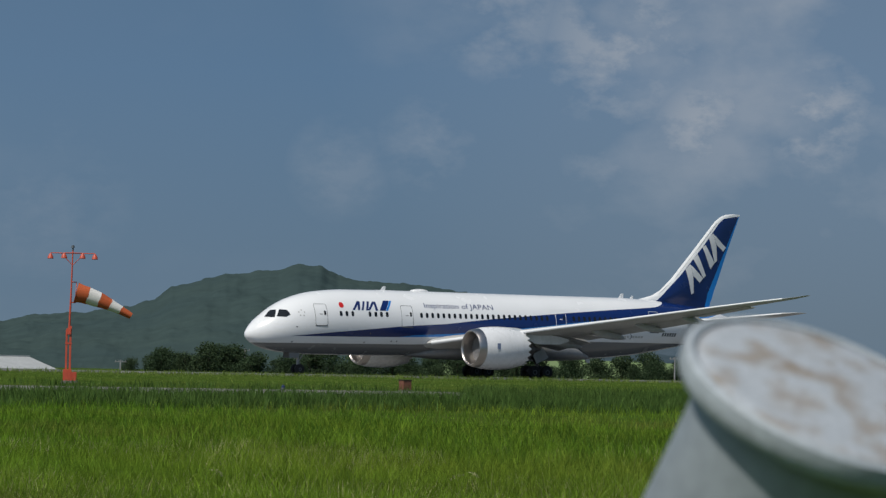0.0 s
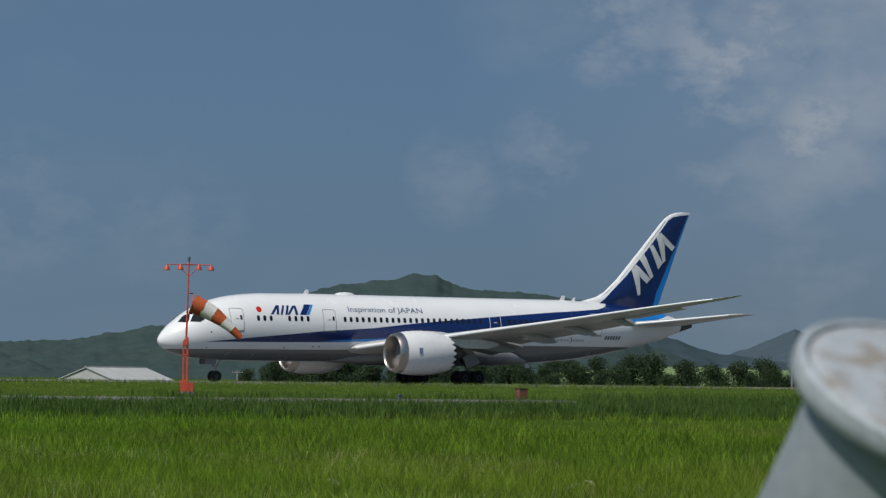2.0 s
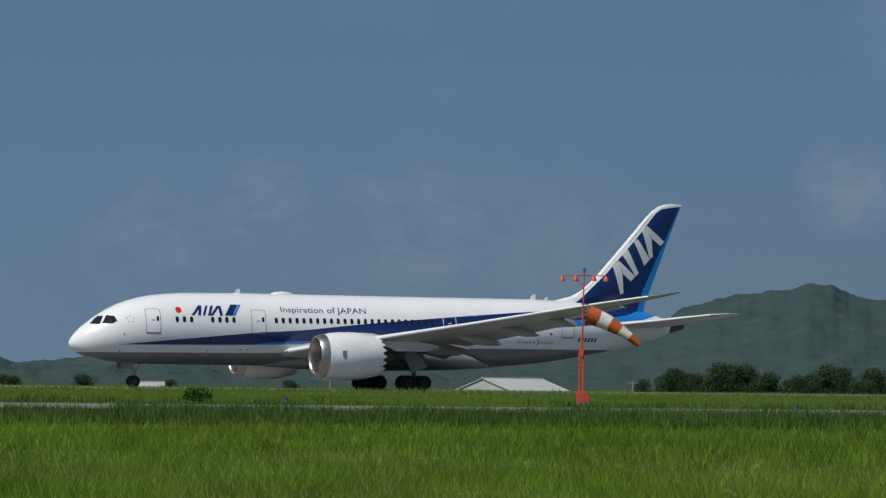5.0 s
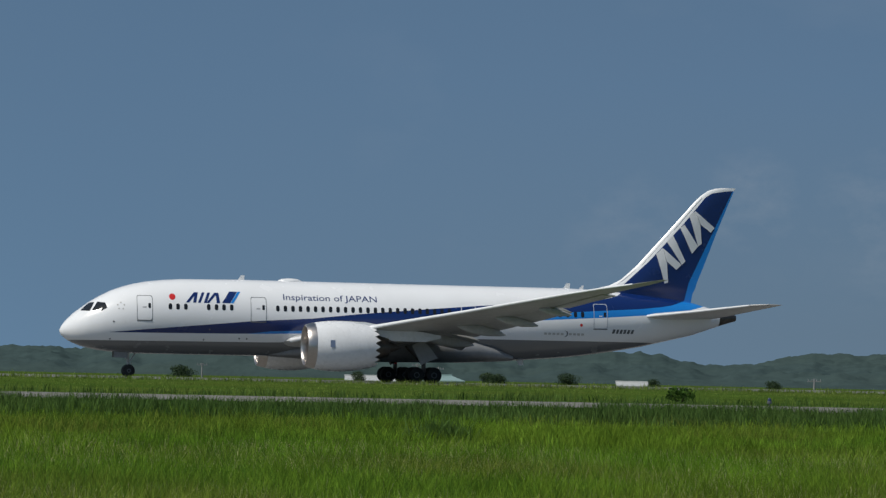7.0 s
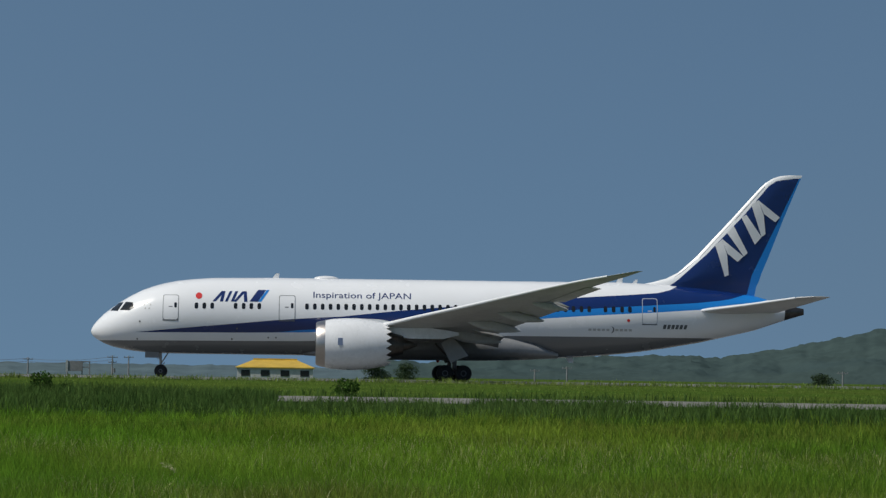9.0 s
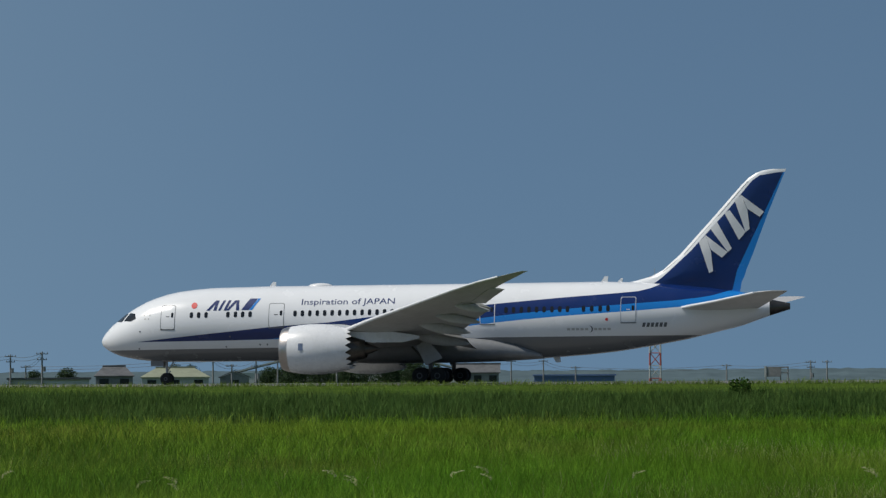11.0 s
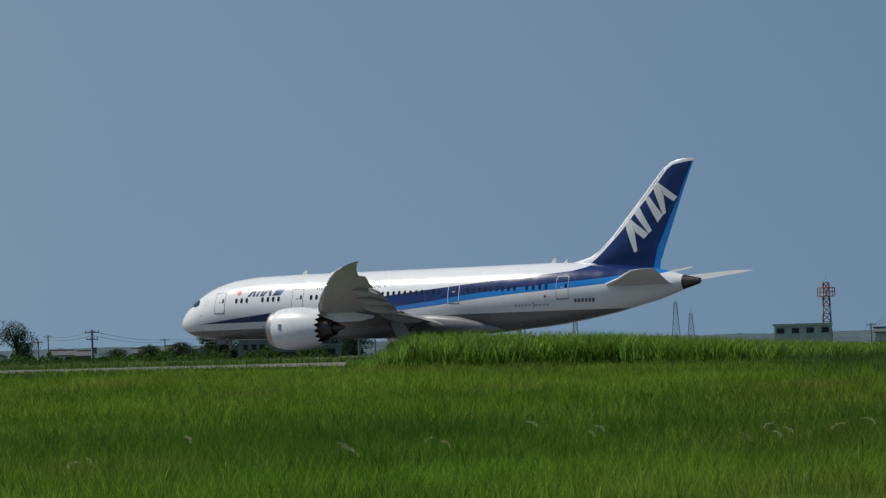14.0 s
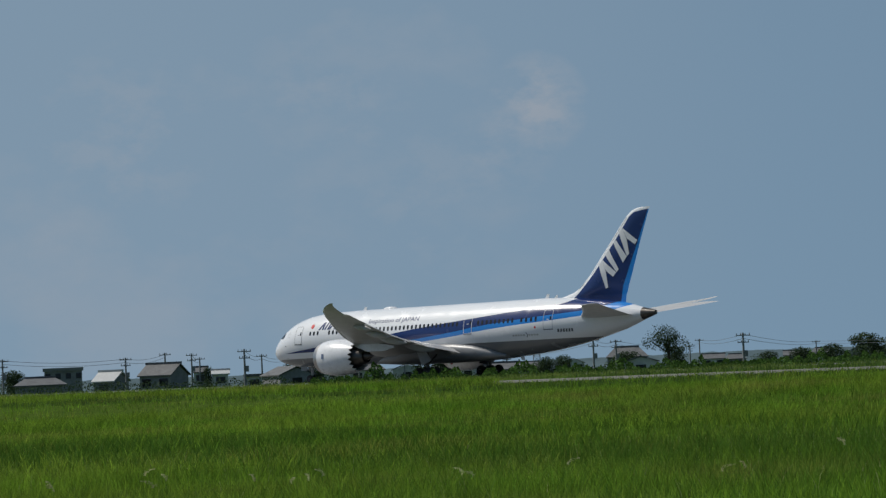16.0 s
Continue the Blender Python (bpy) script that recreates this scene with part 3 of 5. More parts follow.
    ring_loft(bm, [[(x, cy + r * math.cos(2 * math.pi * i / 40), cz + r * math.sin(2 * math.pi * i / 40)) for i in range(40)] for x, r in ((18.6, 1.38), (19.4, 1.44), (19.6, 1.3), (19.6, .05))])
    part("intake_duct", bm, DUCT, eng)
    bm = bmesh.new()
    rotor(bm, (19.2, cy, cz))
    part("fan", bm, DARK_METAL, eng, "dark metal fan blades", smooth=False)
    bm = bmesh.new()
    lathe(bm, [(18.6, .02), (18.75, .16), (19.0, .3), (19.3, .4)], (0, cy, cz), n=24)
    part("spinner", bm, LINE_DARK, eng)
    bm = bmesh.new()
    lathe(bm, [(21.6, 1.4), (22.6, 1.15), (23.3, .92), (24.0, .74), (24.05, .68), (23.6, .66)], (0, cy, cz), n=36)
    part("core_nozzle", bm, DARK_METAL, eng, "dark metal core nozzle")
    bm = bmesh.new()
    lathe(bm, [(23.4, .55), (24.0, .5), (24.6, .28), (25.1, .05)], (0, cy, cz), n=24)
    part("exhaust_plug", bm, DARK_METAL, eng)
    bm = bmesh.new()
    ring_loft(bm, [[(x, cy + h * u, zc + v * zz) for u, v in ((-1, -1), (1, -1), (1, 1), (-1, 1))] for x, h, zc, zz in ((18.9, .05, 4.4, .05), (20.2, .26, 4.38, .28), (22.2, .32, 4.1, .5), (24.5, .32, 3.7, .5), (27.0, .25, 3.55, .35), (28.2, .05, 3.6, .1))])
    part("pylon", bm, NACELLE, eng)
    bm = bmesh.new()
    bm.faces.new([bm.verts.new((x, cy + s * math.sqrt(1.945 ** 2 - (z - cz) ** 2), z)) for x, z in ((19.14, 2.62), (19.5, 2.62), (19.5, 3.16), (19.14, 3.16))])
    part("maker_badge", bm, BADGE, eng, "small blue-grey badge", smooth=False)
    # main gear
    gear = tagged(new("main_gear"), "four-wheel main landing gear with pale door")
    gear.parent = plane
    gy = s * 4.9
    bm = bmesh.new()
    tube(bm, (28.1, gy, .7), (28.1, gy, 3.3), .17, .2, 14)
    tube(bm, (28.1, gy, 1.5), (28.1, s * 3.4, 2.6), .08, .08)
    tube(bm, (28.1, gy, 1.4), (26.6, gy, 2.9), .08, .08)
    part("strut", bm, DARK_METAL, gear)
    bm = bmesh.new()
    tube(bm, (27.3, gy, .64), (28.85, gy, .64), .13)
    tube(bm, (27.37, gy - .75, .64), (27.37, gy + .75, .64), .09)
    tube(bm, (28.77, gy - .75, .64), (28.77, gy + .75, .64), .09)
    part("bogie_beam", bm, WING_GREY, gear)
    for x in (27.37, 28.77):
        for o in (-.62, .62):
            bm = bmesh.new()
            lathe(bm, [(-.24, .34), (-.24, .5), (-.2, .585), (-.12, .63), (0, .64), (.12, .63), (.2, .585), (.24, .5), (.24, .34)], (x, gy + o, .64), "y", 32)
            tyre = part("wheel", bm, RUBBER, gear)
            bm = bmesh.new()
            lathe(bm, [(-.22, .08), (-.25, .2), (-.21, .33), (.21, .33), (.25, .2), (.22, .08)], (x, gy + o, .64), "y", 20)
            part("rim", bm, LINE_DARK, tyre)
    bm = bmesh.new()
    y = gy + s * .42
    ring_loft(bm, [[(x, y + o, z) for x, z in ((27.05, 2.92), (27.85, 3.5), (28.6, 2.7), (29.12, 2.0), (28.4, 1.72), (27.79, 1.42))] for o in (0, s * .05)])
    part("gear_door", bm, WING_GREY, gear, smooth=False)
# nose gear
gear = tagged(new("nose_gear"), "two-wheel nose landing gear")
gear.parent = plane
bm = bmesh.new()
tube(bm, (5.46, 0, .5), (5.4, 0, 2.1), .09, .12, 12)
tube(bm, (5.46, -.42, .5), (5.46, .42, .5), .06)
tube(bm, (5.42, 0, 1.0), (6.0, 0, 1.9), .05)
tube(bm, (5.46, 0, .85), (5.75, 0, 1.15), .045)
part("strut", bm, WING_GREY, gear)
for o in (-.32, .32):
    bm = bmesh.new()
    lathe(bm, [(-.17, .25), (-.17, .38), (-.12, .47), (0, .5), (.12, .47), (.17, .38), (.17, .25)], (5.46, o, .5), "y", 28)
    tyre = part("wheel", bm, RUBBER, gear)
    bm = bmesh.new()
    lathe(bm, [(-.16, .05), (-.18, .12), (-.15, .24), (.15, .24), (.18, .12), (.16, .05)], (5.46, o, .5), "y", 18)
    part("rim", bm, LINE_DARK, tyre)
for o in (-.55, .55):
    bm = bmesh.new()
    box(bm, (4.25, o - .02, 1.52), (5.3, o + .02, 2.02), .01)
    part("gear_door", bm, BELLY_GREY, gear, smooth=False)
for o in (-.16, .16):
    part("taxi_light", tube(bmesh.new(), (5.25, o, 1.5), (5.2, o, 1.5), .1, .1, 14), BARE, gear)
# fin
bm = bmesh.new()
prof = [(1, 0), (.8, .3), (.5, .75), (.3, 1), (.12, .8), (.03, .4), (0, 0), (.03, -.4), (.12, -.8), (.3, -1), (.5, -.75), (.8, -.3)]
FIN = [(6.6, 41.8, 51.7, .3), (7.78, 42.6, 51.9, .33), (7.98, 43.6, 52.0, .34), (8.3, 44.8, 52.15, .36), (8.8, 45.75, 52.3, .37), (10, 47.1, 52.8, .35), (13, 49.85, 53.95, .27), (15.3, 51.9, 54.9, .2), (15.9, 52.5, 55.15, .17), (16.3, 53.1, 55.33, .13), (16.5, 53.7, 55.42, .08), (16.58, 54.4, 55.46, .02)]
ring_loft(bm, [[(le + (te - le) * u, v * th, z) for u, v in prof] for z, le, te, th in FIN])
fin = part("fin", bm, FIN_PAINT, plane, "blue fin with white leading edge")


bm = bmesh.new()
for s in (-1, 1):
    for (z0, x0), (z1, x1) in zip(((8.3, 45.3), (10, 47.42), (13, 50.13)), ((10, 47.42), (13, 50.13), (15.7, 52.5))):
        tube(bm, (x0, s * .19, z0), (x1, s * .15, z1), .016, .016, 5)
part("seam", bm, WING_GREY, fin)


def on_fin(x, z, side):
    zs = [f[0] for f in FIN]
    le, te, th = (float(np.interp(z, zs, [f[k] for f in FIN])) for k in (1, 2, 3))
    u = (x - le) / (te - le)
    us = [0, .03, .12, .3, .5, .8, 1]
    return side * (th * float(np.interp(u, us, [0, .4, .8, 1, .75, .3, 0])) + .035)


for s in (-1, 1):
    for shape in ([(48.61, 10.96), (49.16, 11.47), (49.55, 10.22), (49.70, 8.65), (49.39, 8.53)], [(49.16, 11.47), (50.84, 10.14), (50.40, 9.70), (49.55, 10.35)],
                  [(49.52, 11.98), (50.05, 12.51), (51.18, 10.42), (50.87, 10.14)], [(50.64, 13.18), (51.03, 13.42), (52.27, 11.69), (51.74, 11.07)],
                  [(51.42, 14.20), (51.96, 14.58), (52.42, 13.4), (52.58, 11.92), (52.27, 11.69)], [(51.96, 14.58), (53.70, 13.25), (53.36, 12.86), (52.42, 13.5)]):
        bm = bmesh.new()
        bm.faces.new([bm.verts.new((x, 0, z)) for x, z in shape])
        bmesh.ops.triangulate(bm, faces=bm.faces)
        bmesh.ops.subdivide_edges(bm, edges=bm.edges, cuts=3, use_grid_fill=True)
        for v in bm.verts:
            v.co.y = on_fin(v.co.x, v.co.z, s)
        part("fin_marking", bm, LETTER, fin, "white slanted bar")
# glazing, doors and markings
for s in (-1, 1):
    marking("windshield", [[(1.5, 5.10), (2.12, 5.08), (2.52, 5.76), (2.2, 5.72), (1.9, 5.48)]], GLASS, plane, s, .03)
    marking("cockpit_window", [[(2.30, 5.16), (2.74, 5.80), (3.28, 5.74), (3.42, 5.36), (3.04, 5.14)]], GLASS, plane, s, .03)
    xs = [8.25, 8.85, 9.46, 11.26, 11.88, 12.47, 13.08] + [16.75 + .604 * k for k in range(24)] + [33.70, 34.30, 34.92, 35.52, 36.12, 36.72, 37.34, 37.96, 38.56, 39.82, 40.46, 41.12, 41.73]
    for x in xs:
        z = 5.57 + .0063 * (x - 8)
        marking("cabin_window", [rounded(x - .14, x + .14, z - .235, z + .235, .12)], GLASS, plane, s, .008)
    for x0, x1, z0, z1, pale in ((5.66, 6.88, 4.44, 6.39, 0), (14.6, 15.85, 4.52, 6.47, 0), (31.62, 32.82, 4.62, 6.52, 1), (42.69, 43.9, 4.66, 6.68, 2)):
        loop = rounded(x0, x1, z0, z1, .16)
        door = marking("door", [loop], LIVERY, plane, s, .006)
        outline("door_seam", loop, .05 if pale else .035, (LINE_DARK, LINE_WHITE, LINE_PALE)[pale], door, s, .014)
        marking("door_window", [rounded(x1 - .34, x1 - .14, z0 + .95, z0 + 1.35, .08)], GLASS, door, s, .014)
        marking("door_sill", [[(x0, z0 - .05), (x1, z0 - .05), (x1, z0 + .02), (x0, z0 + .02)]], LINE_DARK, door, s, .016)
        marking("door_handle", [[(x0 + .45, z0 + 1.0), (x0 + .75, z0 + 1.0), (x0 + .75, z0 + 1.06), (x0 + .45, z0 + 1.06)]], LINE_DARK if not pale else LINE_WHITE, door, s, .014)
    marking("red_disc", [[(8.42 + .25 * math.cos(radians(a)), 6.34 + .25 * math.sin(radians(a))) for a in range(0, 360, 20)]], RED, plane, s, .014, "red round flag disc")
    for shape in ([(9.47, 5.92), (9.72, 5.92), (10.42, 6.73), (10.15, 6.73)], [(10.22, 6.73), (10.45, 6.73), (10.28, 5.92), (10.04, 5.92)],
                  [(10.42, 5.92), (10.62, 5.92), (10.98, 6.73), (10.78, 6.73)], [(10.88, 5.92), (11.1, 5.92), (11.42, 6.73), (11.2, 6.73)],
                  [(11.08, 5.92), (11.3, 5.92), (12.02, 6.73), (11.75, 6.73)], [(11.85, 6.73), (12.08, 6.73), (12.16, 5.92), (11.9, 5.92)]):
        marking("emblem_bar", [shape], BLUE, plane, s, .014, "dark blue slanted bar")
    marking("emblem_bar", [[(12.32, 5.94), (12.96, 6.86), (13.58, 6.86), (12.96, 5.94)]], BLUE, plane, s, .014, "blue slanted block")
    marking("emblem_bar", [[(13.0, 5.94), (13.62, 6.86), (13.83, 6.86), (13.22, 5.94)]], SKY_PAINT, plane, s, .014, "light blue slanted bar")
    marking("service_dot", [[(41.63 + .12 * math.cos(radians(a)), 4.93 + .12 * math.sin(radians(a))) for a in range(0, 360, 30)]], RED, plane, s, .012)
    for k in range(5):
        a = radians(72 * k + 90)
        marking("star_mark", [[(4.45 + .26 * math.cos(a) + .07 * math.cos(radians(b)), 5.52 + .26 * math.sin(a) + .07 * math.sin(radians(b))) for b in range(0, 360, 60)]], WING_GREY, plane, s, .012)
    for k in range(6):
        marking("registration_bar", [[(44.34 + .33 * k, 4.33), (44.56 + .33 * k, 4.33), (44.64 + .33 * k, 4.66), (44.42 + .33 * k, 4.66)]], LINE_DARK, plane, s, .014, "dark painted bar")
    for k in range(10):
        if k != 5:
            marking("type_bar", [[(38.52 + .35 * k, 4.1), (38.76 + .35 * k, 4.1), (38.76 + .35 * k, 4.27), (38.52 + .35 * k, 4.27)]], WING_GREY, plane, s, .014, "grey painted bar")
    arc = [(40.28 + .26 * math.cos(radians(a)), 4.2 + .26 * math.sin(radians(a))) for a in range(-75, 76, 15)]
    arc2 = [(40.2 + .24 * math.cos(radians(a)), 4.2 + .26 * math.sin(radians(a))) for a in range(75, -76, -15)]
    marking("crescent_mark", [[arc[i], arc[i + 1], arc2[-2 - i], arc2[-1 - i]] for i in range(10)], LINE_DARK, plane, s, .014)
    for x, z in ((3.9, 4.3), (11.4, 3.85), (13.8, 3.2), (14.4, 3.2), (11.0, 3.05), (3.7, 2.95)):
        marking("port_cover", [[(x + .07 * math.cos(radians(a)), z + .07 * math.sin(radians(a))) for a in range(0, 360, 45)]], LINE_DARK, plane, s, .012)
# the slogan
txt = bpy.data.curves.new("slogan", "FONT")
txt.body, txt.size, txt.resolution_u = "Inspiration of JAPAN", 0.66, 3
tob = new("slogan_draft", txt)
bpy.context.view_layer.update()
tme = bpy.data.meshes.new_from_object(tob.evaluated_get(bpy.context.evaluated_depsgraph_get()))
bpy.data.objects.remove(tob)
bm = bmesh.new()
bm.from_mesh(tme)
x1 = max(v.co.x for v in bm.verts)
for v in bm.verts:
    v.co = Vector((17.16 + v.co.x * 7.6 / x1, 0, 6.32 + v.co.y * 1.0))
bmesh.ops.triangulate(bm, faces=bm.faces)
on_skin(bm, -1, .014)
part("slogan", bm, BLUE, plane, "dark blue lettering on the white side")
for x0, x1, z0, z1 in ((14.15, 14.5, 7.85, 8.23), (41.0, 41.36, 7.93, 8.36), (42.3, 42.52, 7.9, 8.2), (37.1, 37.55, 2.06, 1.62)):
    bm = bmesh.new()
    ring_loft(bm, [[(xa, -.03, z), (xb, -.03, z), (xb, .03, z), (xa, .03, z)] for xa, xb, z in ((x0 - .15, x1, z0), (x0 + .12, x1 + .05, z1))])
    part("antenna", bm, WHITE, plane, smooth=False)
bm = bmesh.new()
bmesh.ops.create_uvsphere(bm, u_segments=24, v_segments=12, radius=1, matrix=pose(18.2, 0, 7.84) @ Matrix.Diagonal((1.0, .55, .26, 1)))
part("radome", bm, WHITE, plane, "low white antenna dome on the roof")
bm = bmesh.new()
bmesh.ops.create_uvsphere(bm, u_segments=14, v_segments=8, radius=.13, matrix=pose(27, 0, 1.6))
part("beacon", bm, RED, plane, "red belly beacon")


# ---- ground ----
GZ = [(-300, -1.0), (36, -1.0), (60, -0.86), (90, -0.58), (112, -0.44), (130, -0.40), (142, -0.34), (160, -0.24), (180, -0.14), (205, -0.03), (285, -0.03), (330, -0.8), (440, -3.0), (6000, -3.0)]


def step(a, b, x):
    k = max(0.0, min(1.0, (x - a) / (b - a)))
    return k * k * (3 - 2 * k)


def ground_z(x, y):
    """The meadow climbs gently to the runway; the land beyond lies lower."""
    return curve(GZ, y) + 0.46 * step(-25, -85, x) * step(60, 105, y) * (1 - step(140, 200, y)) - 0.10 * step(30, 85, x) * step(80, 105, y) * (1 - step(118, 138, y))


def at(az, d, z=None):
    """A place by its heading and distance from the camera's stand."""
    a = radians(az)
    x, y = d * math.sin(a), d * math.cos(a)
    return Vector((x, y, ground_z(x, y) if z is None else z))


bm = bmesh.new()
ys = [-4800, -300, -50, 0, 20, 36, 48, 60, 70, 80, 90, 97, 105, 112, 118, 124, 130, 136, 142, 150, 165, 180, 192, 205, 214, 285, 300, 330, 380, 440, 700, 1500, 5200]
xs = [-5200, -1500, -700, -400, -280, -200, -150, -120, -100, -85, -70, -55, -40, -25, -10, 10, 30, 45, 60, 75, 90, 110, 150, 250, 400, 900, 5200]
grid = [[bm.verts.new((x, y, ground_z(x, y))) for x in xs] for y in ys]
for j in range(len(ys) - 1):
    for i in range(len(xs) - 1):
        bm.faces.new((grid[j][i], grid[j][i + 1], grid[j + 1][i + 1], grid[j + 1][i]))
ground = tagged(link("ground", bm, GROUND_GREEN), "green airfield meadow reaching to the horizon", "ground", kind="structure")


def strip(name, y0, y1, material, label, lift, x0=-1400, x1=1400, wavy=0.0):
    bm = bmesh.new()
    cut = sorted(set([x0, x1] + [v for v in range(-300, 301, 10) if x0 < v < x1]))
    rows = []
    for k, x in enumerate(cut):
        j = wavy * noise.noise((x * .05, y0, 0))
        rows.append([bm.verts.new((x, y, ground_z(x, y) + lift)) for y in (y0 + j, y0 + (y1 - y0) / 3, y0 + (y1 - y0) * 2 / 3, y1 + j)])
    for a, b in zip(rows, rows[1:]):
        for i in range(3):
            bm.faces.new((a[i], b[i], b[i + 1], a[i + 1]))
    return tagged(link(name, bm, material), label, name, kind="structure")


strip("runway", 212, 268, ASPHALT, "grey weathered asphalt runway", 0.03)
strip("taxiway", 113, 131, CONCRETE, "pale concrete taxiway across the meadow", 0.05, x1=84, wavy=1.2)

# ---- hills ----
def ridge(name, table, d, depth, material, label, rough, seed):
    """A ridge, mostly wooded: (heading, elevation in degrees) pairs of its skyline."""
    bm = bmesh.new()
    rng = random.Random(seed)
    a0, a1 = table[0][0], table[-1][0]
    n = int((a1 - a0) / 0.05)
    rows = []
    for i in range(n + 1):
        az = a0 + (a1 - a0) * i / n
        top = 0.8 + d * math.tan(radians(curve(table, az))) + .5
        bump = sum(noise.noise((az * f, seed, 0)) / f for f in (3, 9, 26)) * rough * 3
        col = []
        for k in range(61):
            u = k / 60
            dd = d - depth * (1 - u)
            h = -3.2 + (top + bump + 3.2) * (u ** 0.8) * (dd / d)
            h += noise.noise((az * 1.7, u * 5, seed)) * rough * 2.0 * u * (1 - u) * 4 + (noise.noise((az * 1.6, u * 30, seed)) * 1.0 + noise.noise((az * 4.5, u * 80, seed)) * .8) * rough * min(1, 3 * u) + noise.noise((az * 13, u * 60, seed + 4)) * .4 * rough
            col.append(bm.verts.new(at(az, dd, h)))
        col.append(bm.verts.new(at(az, d + depth, -3.2)))
        rows.append(col)
    for a, b in zip(rows, rows[1:]):
        for k in range(61):
            bm.faces.new((a[k], b[k], b[k + 1], a[k + 1]))
    bmesh.ops.recalc_face_normals(bm, faces=bm.faces)
    return tagged(link(name, bm, material), label, "hill", kind="structure")


ridge("hill_east", [(17.5, .0), (19, .2), (19.7, .24), (20.5, .44), (21.1, .5), (22.3, .5), (23.6, .58), (24.4, .73), (25, .84), (25.9, .91), (26.6, 1.01), (27.16, 1.18), (27.5, 1.4), (27.9, 1.51), (28.5, 1.66), (29.25, 1.74), (29.9, 1.87), (30.3, 1.86), (30.6, 1.7), (31.0, 1.6), (32.1, 1.54), (32.5, 1.5), (33, 1.42), (33.15, 1.29), (33.8, .9), (34.3, .56), (35.5, .2), (37, -.05)], 2700, 900, HILL, "wooded mountain behind the airfield, haze blue in its colour", 2.0, 1)
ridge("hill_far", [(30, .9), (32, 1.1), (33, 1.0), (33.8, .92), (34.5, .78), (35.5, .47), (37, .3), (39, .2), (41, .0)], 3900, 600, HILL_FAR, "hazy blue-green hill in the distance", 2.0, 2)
ridge("hill_west", [(-.6, -.1), (.2, -.05), (.6, .1), (1.24, .18), (1.9, .13), (2.4, .23), (4, .3), (5.9, .31), (6.5, .35), (7.4, .29), (9, .6), (10.2, .85), (11.2, .94), (11.75, .88), (12.2, .78), (12.9, .63), (13.4, .57), (14.5, .36), (15.5, .24), (16.3, .35), (17, .45), (17.8, .46), (18.45, .32), (19.1, .23), (20.5, .3), (22, .35), (24, .1)], 2400, 700, HILL, "low wooded hills beyond the runway, haze blue in their colour", 2.2, 3)
ridge("hill_hazy", [(34.3, .05), (35.4, .32), (36.2, .62), (36.95, .93), (37.6, .72), (38.6, .5), (41, .25), (46, .1)], 4800, 600, HILL_HAZY, "mountain far beyond the trees coloured pale haze blue", 2.0, 5)
ridge("field_rise", [(31.8, -.06), (32.8, .1), (34.5, .2), (36.2, .18), (38.5, .12), (42, .02)], 1500, 240, PADDY, "pale green fields rising behind the trees", .15, 6)
# No woods stand here: a ridge shape added to carry the horizon's haze.
ridge("haze_belt", [(-56, .06), (-50, .09), (-46, .04), (-42, .1), (-38, .12), (-33, .1), (-28, .05), (-22, .04), (-14, .05), (-9, .02), (-4, .03), (-1, .02), (1, .0)], 1300, 240, HAZE_BELT, "added grey-blue belt of haze on the horizon", .5, 7)

# ---- plants ----
rng = np.random.default_rng(5)


def scatter(n, az0, az1, r0, r1):
    az = np.radians(rng.uniform(az0, az1, n))
    r = np.sqrt(rng.uniform(r0 * r0, r1 * r1, n))
    return np.stack([r * np.sin(az), r * np.cos(az), np.zeros(n)], 1)


def settle(p, sink=0.02):
    gx = np.array([ground_z(x, y) for x, y in p[:, :2]])
    p[:, 2] = gx - sink
    return p


def clumped(n, az0, az1, r0, r1, scale, cut):
    """Points that gather in patches."""
    p = scatter(n, az0, az1, r0, r1)
    keep = np.array([noise.noise((x * scale, y * scale, 3.1)) for x, y in p[:, :2]]) > cut
    return p[keep]


def tufts(p, per, spread):
    q = np.repeat(p, per, 0)
    q[:, :2] += rng.normal(0, spread, (len(q), 2))
    return q


def field(n, az0, az1, y0, y1):
    """Points spread over a strip of the meadow between two lines along the runway."""
    az = np.radians(rng.uniform(az0, az1, n))
    y = np.sqrt(rng.uniform(y0 * y0, y1 * y1, n))
    return np.stack([y * np.tan(az), y, np.zeros(n)], 1)


def grow(name, p, h, width, bend, material, label, category="grass"):
    p = settle(p)
    swell = np.array([1 + .35 * noise.noise((x * .12, y * .12, 8.0)) + .55 * noise.noise((x * .55, y * .3, 4.0)) for x, y in p[:, :2]])
    hh = h * rng.uniform(.5, 1.4, len(p)) * swell
    return tagged(blades(name, p, hh, width * rng.uniform(.6, 1.5, len(p)), bend, material, rng), label, category, kind="stuff")


def deep_share(x, y):
    """Share of the deep green grass: a darker swathe to the west, patches elsewhere."""
    az, r = math.degrees(math.atan2(x, y)), math.hypot(x, y)
    n = noise.noise((x * .07, y * .05, 5.5)) + .6 * noise.noise((x * .22, y * .16, 2.5))
    west = step(-4, -16, az)
    lo, hi = curve([(-50, 58), (-43, 56), (-28, 42), (-18, 38)], az), curve([(-50, 88), (-43, 84), (-28, 62), (-18, 70)], az)
    swathe = step(-9, -20, az) * step(lo - 4, lo + 4, r + 4 * n) * (1 - step(hi - 6, hi + 6, r + 6 * n))
    east = .2 * step(2, 8, az) * (1 - step(14, 21, az)) - .16 * step(18, 26, az)
    return max(0.0, min(.95, .06 + east + .45 * n + .16 * west * (1 - step(60, 90, r)) + .66 * swathe))


